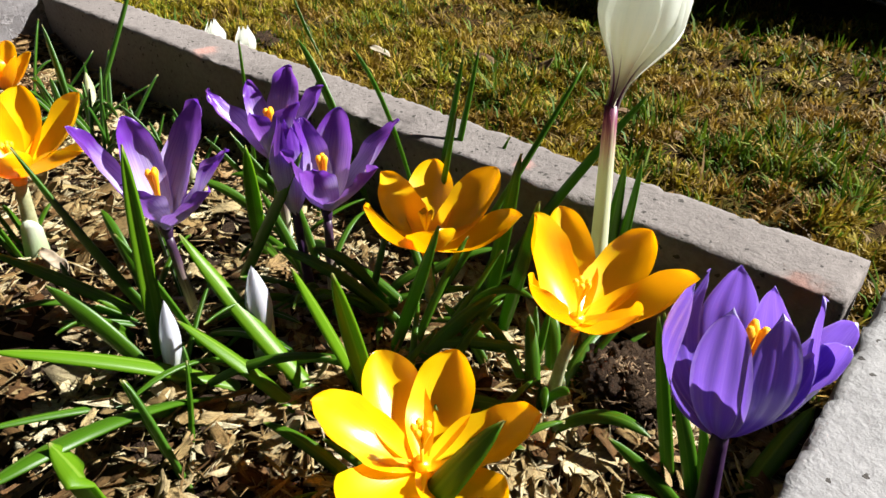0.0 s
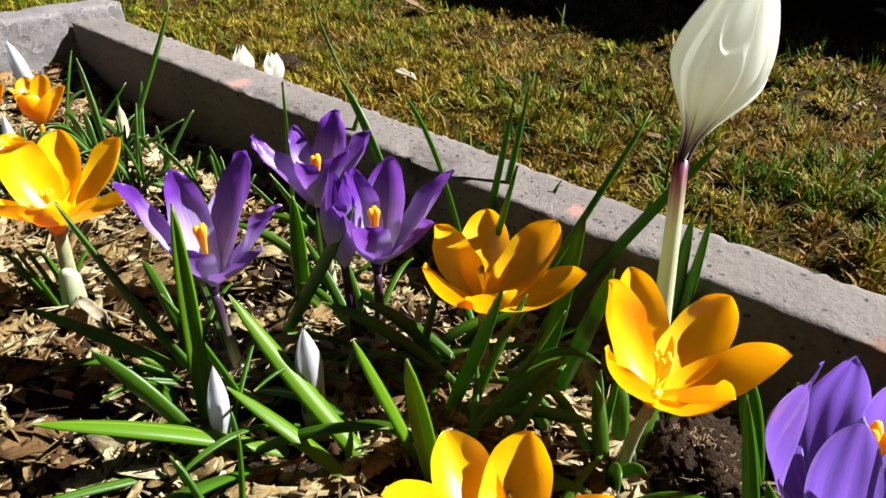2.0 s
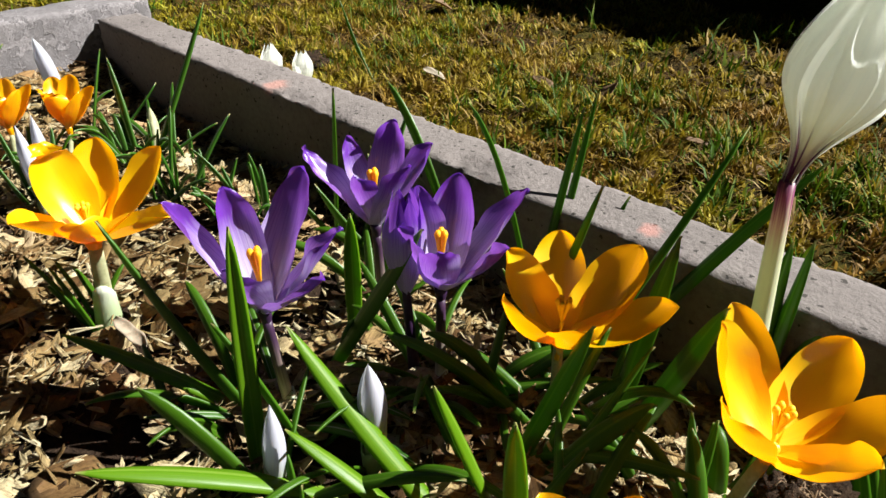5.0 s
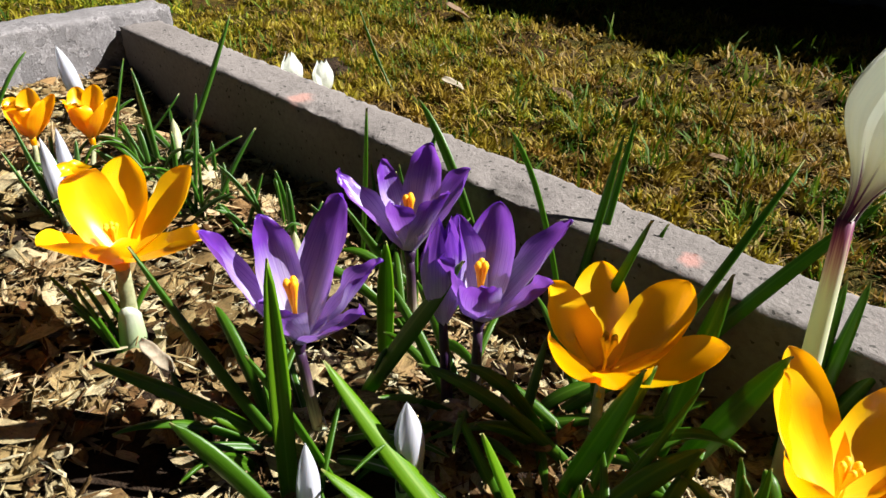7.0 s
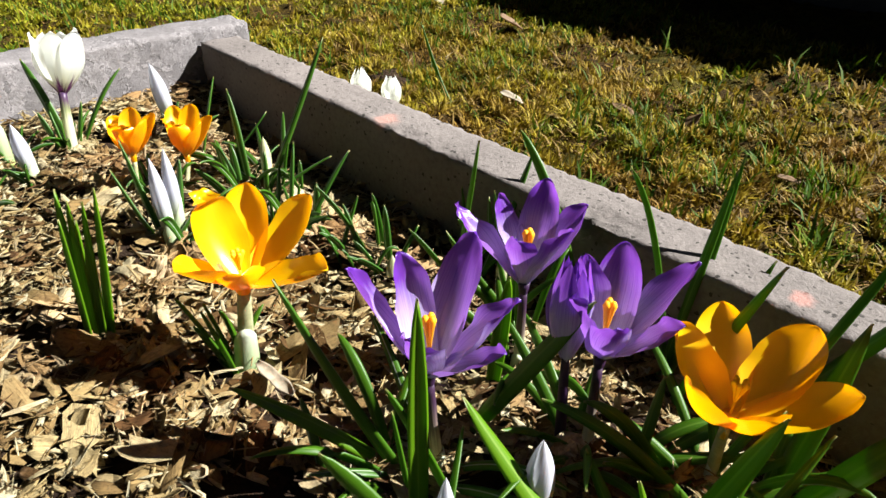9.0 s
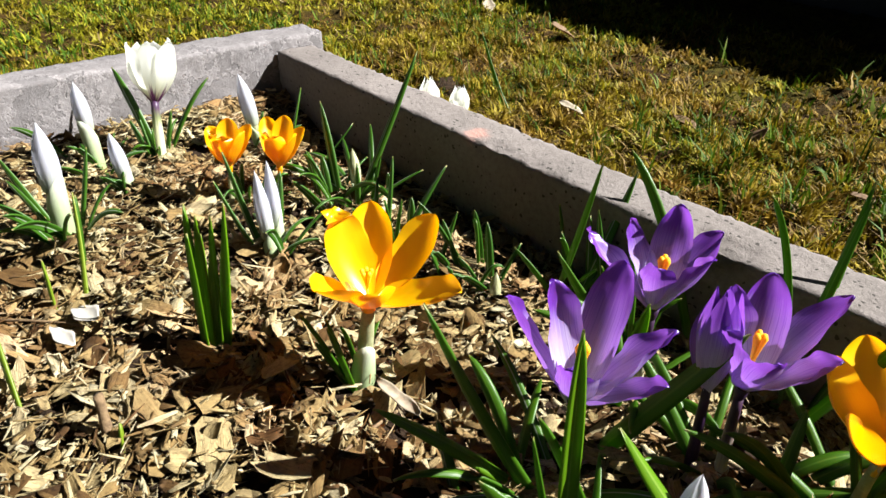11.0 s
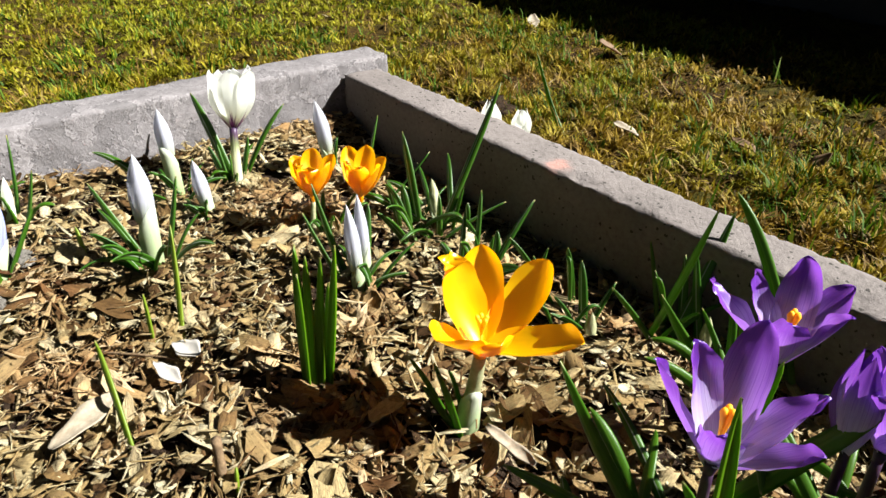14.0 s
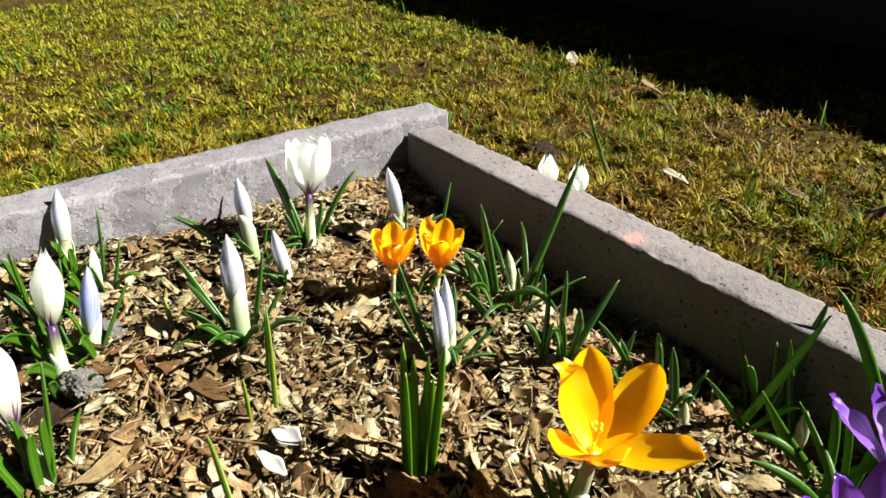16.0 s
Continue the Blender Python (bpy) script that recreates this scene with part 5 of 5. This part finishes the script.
stick(0.442, -0.329, -0.004, -0.005, 0.003, 0.034, 0.0030, "short upright broken twig stub", 1)
stick(0.372, -0.338, 0.004, 0.075, 0.052, 0.004, 0.0012, "thin dark twig lying on wood chips", 2)
stick(0.300, -0.352, 0.006, 0.045, 0.040, 0.003, 0.0010, "thin dark twig lying on wood chips", 3)
stick(0.520, -0.205, 0.005, 0.010, -0.045, 0.004, 0.0010, "thin reddish twig lying on wood chips", 4)
stick(0.395, -0.150, 0.006, 0.050, 0.020, 0.003, 0.0012, "thin dark twig lying on wood chips", 5)
stick(0.655, -0.245, 0.006, 0.030, 0.060, 0.002, 0.0014, "thin twig lying on wood chips", 6)


# ---- wood-chip mulch ----
def chip_shape(rng, splinter):
    """One chip of unit length: a thin, curled flake with a torn, fibrous outline, or a narrow splinter."""
    w = rng.uniform(0.05, 0.13) if splinter else rng.uniform(0.20, 0.52)
    t = rng.uniform(0.006, 0.016)
    n = 6 if splinter else 11
    ring = []
    corner, skew = rng.uniform(0.7, 1.1), rng.uniform(-0.5, 0.5)
    for i in range(n):
        a = 2 * math.pi * (i + rng.uniform(-0.28, 0.28)) / n
        c, s = math.cos(a), math.sin(a)
        box = 1 / max(abs(c), abs(s))
        r = 0.5 * (1 + (box - 1) * corner)
        torn = rng.uniform(0.55, 1.12) if abs(s) > 0.55 else rng.uniform(0.80, 1.06)
        ring.append((c * r * w * rng.uniform(0.85, 1.08) + skew * w * s * r, s * r * torn))
    bend, twist, roll = rng.uniform(-0.15, 0.20), rng.uniform(-0.6, 0.6), rng.uniform(-0.3, 0.5)
    ridge = [rng.uniform(-0.030, 0.030) for _ in range(3)]

    def lift(x, y):
        return bend * y * y * 2 + twist * x * y + roll * x * x / max(w, 0.3) + rng.uniform(-0.018, 0.018)

    verts = [(0.12 * w, 0.2, t / 2 + lift(0, 0.2) + ridge[0]), (-0.1 * w, -0.2, t / 2 + lift(0, -0.2) + ridge[1])]
    verts += [(x, y, t / 2 + lift(x, y)) for x, y in ring]
    verts += [(x, y, z - t) for x, y, z in verts[2:]]
    uvs = [(x + 0.5, y + 0.5) for x, y, z in verts]
    faces, seam = [], []
    for i in range(n):
        j = (i + 1) % n
        side = 0 if ring[i][1] + ring[j][1] > 0 else 1
        faces += [(side, 2 + i, 2 + j), (2 + j, 2 + i, 2 + n + i), (2 + j, 2 + n + i, 2 + n + j)]
        seam.append(side)
    for i in range(n):
        if seam[i] != seam[i - 1]:
            faces.append((seam[i - 1], 2 + i, seam[i]))
    for i in range(1, n - 1):
        faces.append((2 + n, 2 + n + i + 1, 2 + n + i))
    return verts, faces, uvs


chip_rng = random.Random(77)
SHAPES = [chip_shape(chip_rng, i % 3 == 2) for i in range(48)]
mulch = tagged(put("mulch", grid_mesh("mulch", 0.0195, 0.887, -0.78, -0.001, 120, 110, lambda x, y: soil_height(x, y) + 0.001), M_SOIL), "loose mulch of pale and brown wood chips on soil", "mulch", "", "structure")


def chip_place(rng, x, y, lift):
    size = 0.009 + 0.027 * rng.random() ** 1.9
    z = soil_height(x, y) + lift * rng.random() + 0.0015
    e = Euler((rng.gauss(0, 0.36), rng.gauss(0, 0.36), rng.uniform(0, 6.283)))
    s = (size * rng.uniform(0.7, 1.3), size, size)
    return Matrix.LocRotScale((x, y, z), e, s)


CHIP_DATA = []
for sv, sf, su in SHAPES:
    cm = mesh_from("wood_chip", sv, sf, su, smooth=False)
    cm.materials.append(M_CHIP)
    CHIP_DATA.append(cm)
n_part = 0
while n_part < 290:
    x, y = chip_rng.uniform(0.30, 0.62), chip_rng.uniform(-0.37, -0.14)
    if y < -0.30 and x > 0.52:
        continue
    ob = new("wood_chip", CHIP_DATA[chip_rng.randrange(len(CHIP_DATA))])
    ob.parent = mulch
    m = chip_place(chip_rng, x, y, 0.006)
    m.translation.z += 0.003
    ob.matrix_basis = m
    n_part += 1


# large pale flakes that lie on top: x, y, length, width, turn
for x, y, ln, wd, turn in ((0.480, -0.289, 0.040, 0.026, -112), (0.241, -0.362, 0.044, 0.017, -83), (0.299, -0.406, 0.036, 0.016, 18), (0.521, -0.272, 0.030, 0.016, -68), (0.455, -0.238, 0.026, 0.015, 20), (0.268, -0.330, 0.032, 0.018, -50)):
    ob = new("wood_chip", CHIP_DATA[chip_rng.choice((0, 1, 2, 4, 5, 6))])
    ob.parent = mulch
    ob.matrix_basis = Matrix.LocRotScale((x, y, soil_height(x, y) + 0.0125), Euler((chip_rng.uniform(-0.12, 0.12), chip_rng.uniform(-0.12, 0.12), radians(turn))), (wd / 0.55, ln, 0.02))


def chip_layer(count, seed, lift, scale, kinds=None):
    rng = random.Random(seed)
    arr = [np.array(s[0]) for s in SHAPES]
    fac = [np.array([f for f in s[1]]) for s in SHAPES]
    uva = [np.array(s[2]) for s in SHAPES]
    vs, fs, us, o = [], [], [], 0
    for _ in range(count):
        x, y = rng.uniform(0.024, 0.883), rng.uniform(-0.52, -0.006) if rng.random() < 0.86 else rng.uniform(-0.785, -0.52)
        if noise.noise(Vector((x * 21, y * 21, 4.4))) + 0.7 * noise.noise(Vector((x * 62, y * 62, 9.4))) < rng.uniform(-0.62, 0.0):
            continue
        k = rng.choice(kinds) if kinds else rng.randrange(len(SHAPES))
        m = np.array(chip_place(rng, x, y, lift))
        v = arr[k] * scale
        vs.append(v @ m[:3, :3].T + m[:3, 3])
        fs.append(fac[k] + o)
        us.append(uva[k] + rng.random())
        o += len(v)
    vs, fs, us = np.concatenate(vs), np.concatenate(fs), np.concatenate(us)
    me = bpy.data.meshes.new("wood_chips")
    me.vertices.add(len(vs))
    me.vertices.foreach_set("co", vs.ravel())
    me.loops.add(fs.size)
    me.loops.foreach_set("vertex_index", fs.ravel().astype(np.int32))
    me.polygons.add(len(fs))
    me.polygons.foreach_set("loop_start", np.arange(0, fs.size, 3, dtype=np.int32))
    me.update(calc_edges=True)
    lay = me.uv_layers.new(name="UVMap")
    lay.data.foreach_set("uv", us[fs.ravel()].astype(np.float32).ravel())
    ob = put("wood_chips", me, M_CHIPS)
    return tagged(ob, "small pale and brown wood chips and splinters", "wood chips", "", "stuff")


chip_layer(11500, 5, 0.009, 1.0)
chip_layer(22000, 6, 0.011, 0.5)
chip_layer(6500, 7, 0.010, 0.8, [i for i in range(48) if i % 3 == 2])
chip_layer(10000, 8, 0.013, 0.42, [i for i in range(48) if i % 3 == 2])
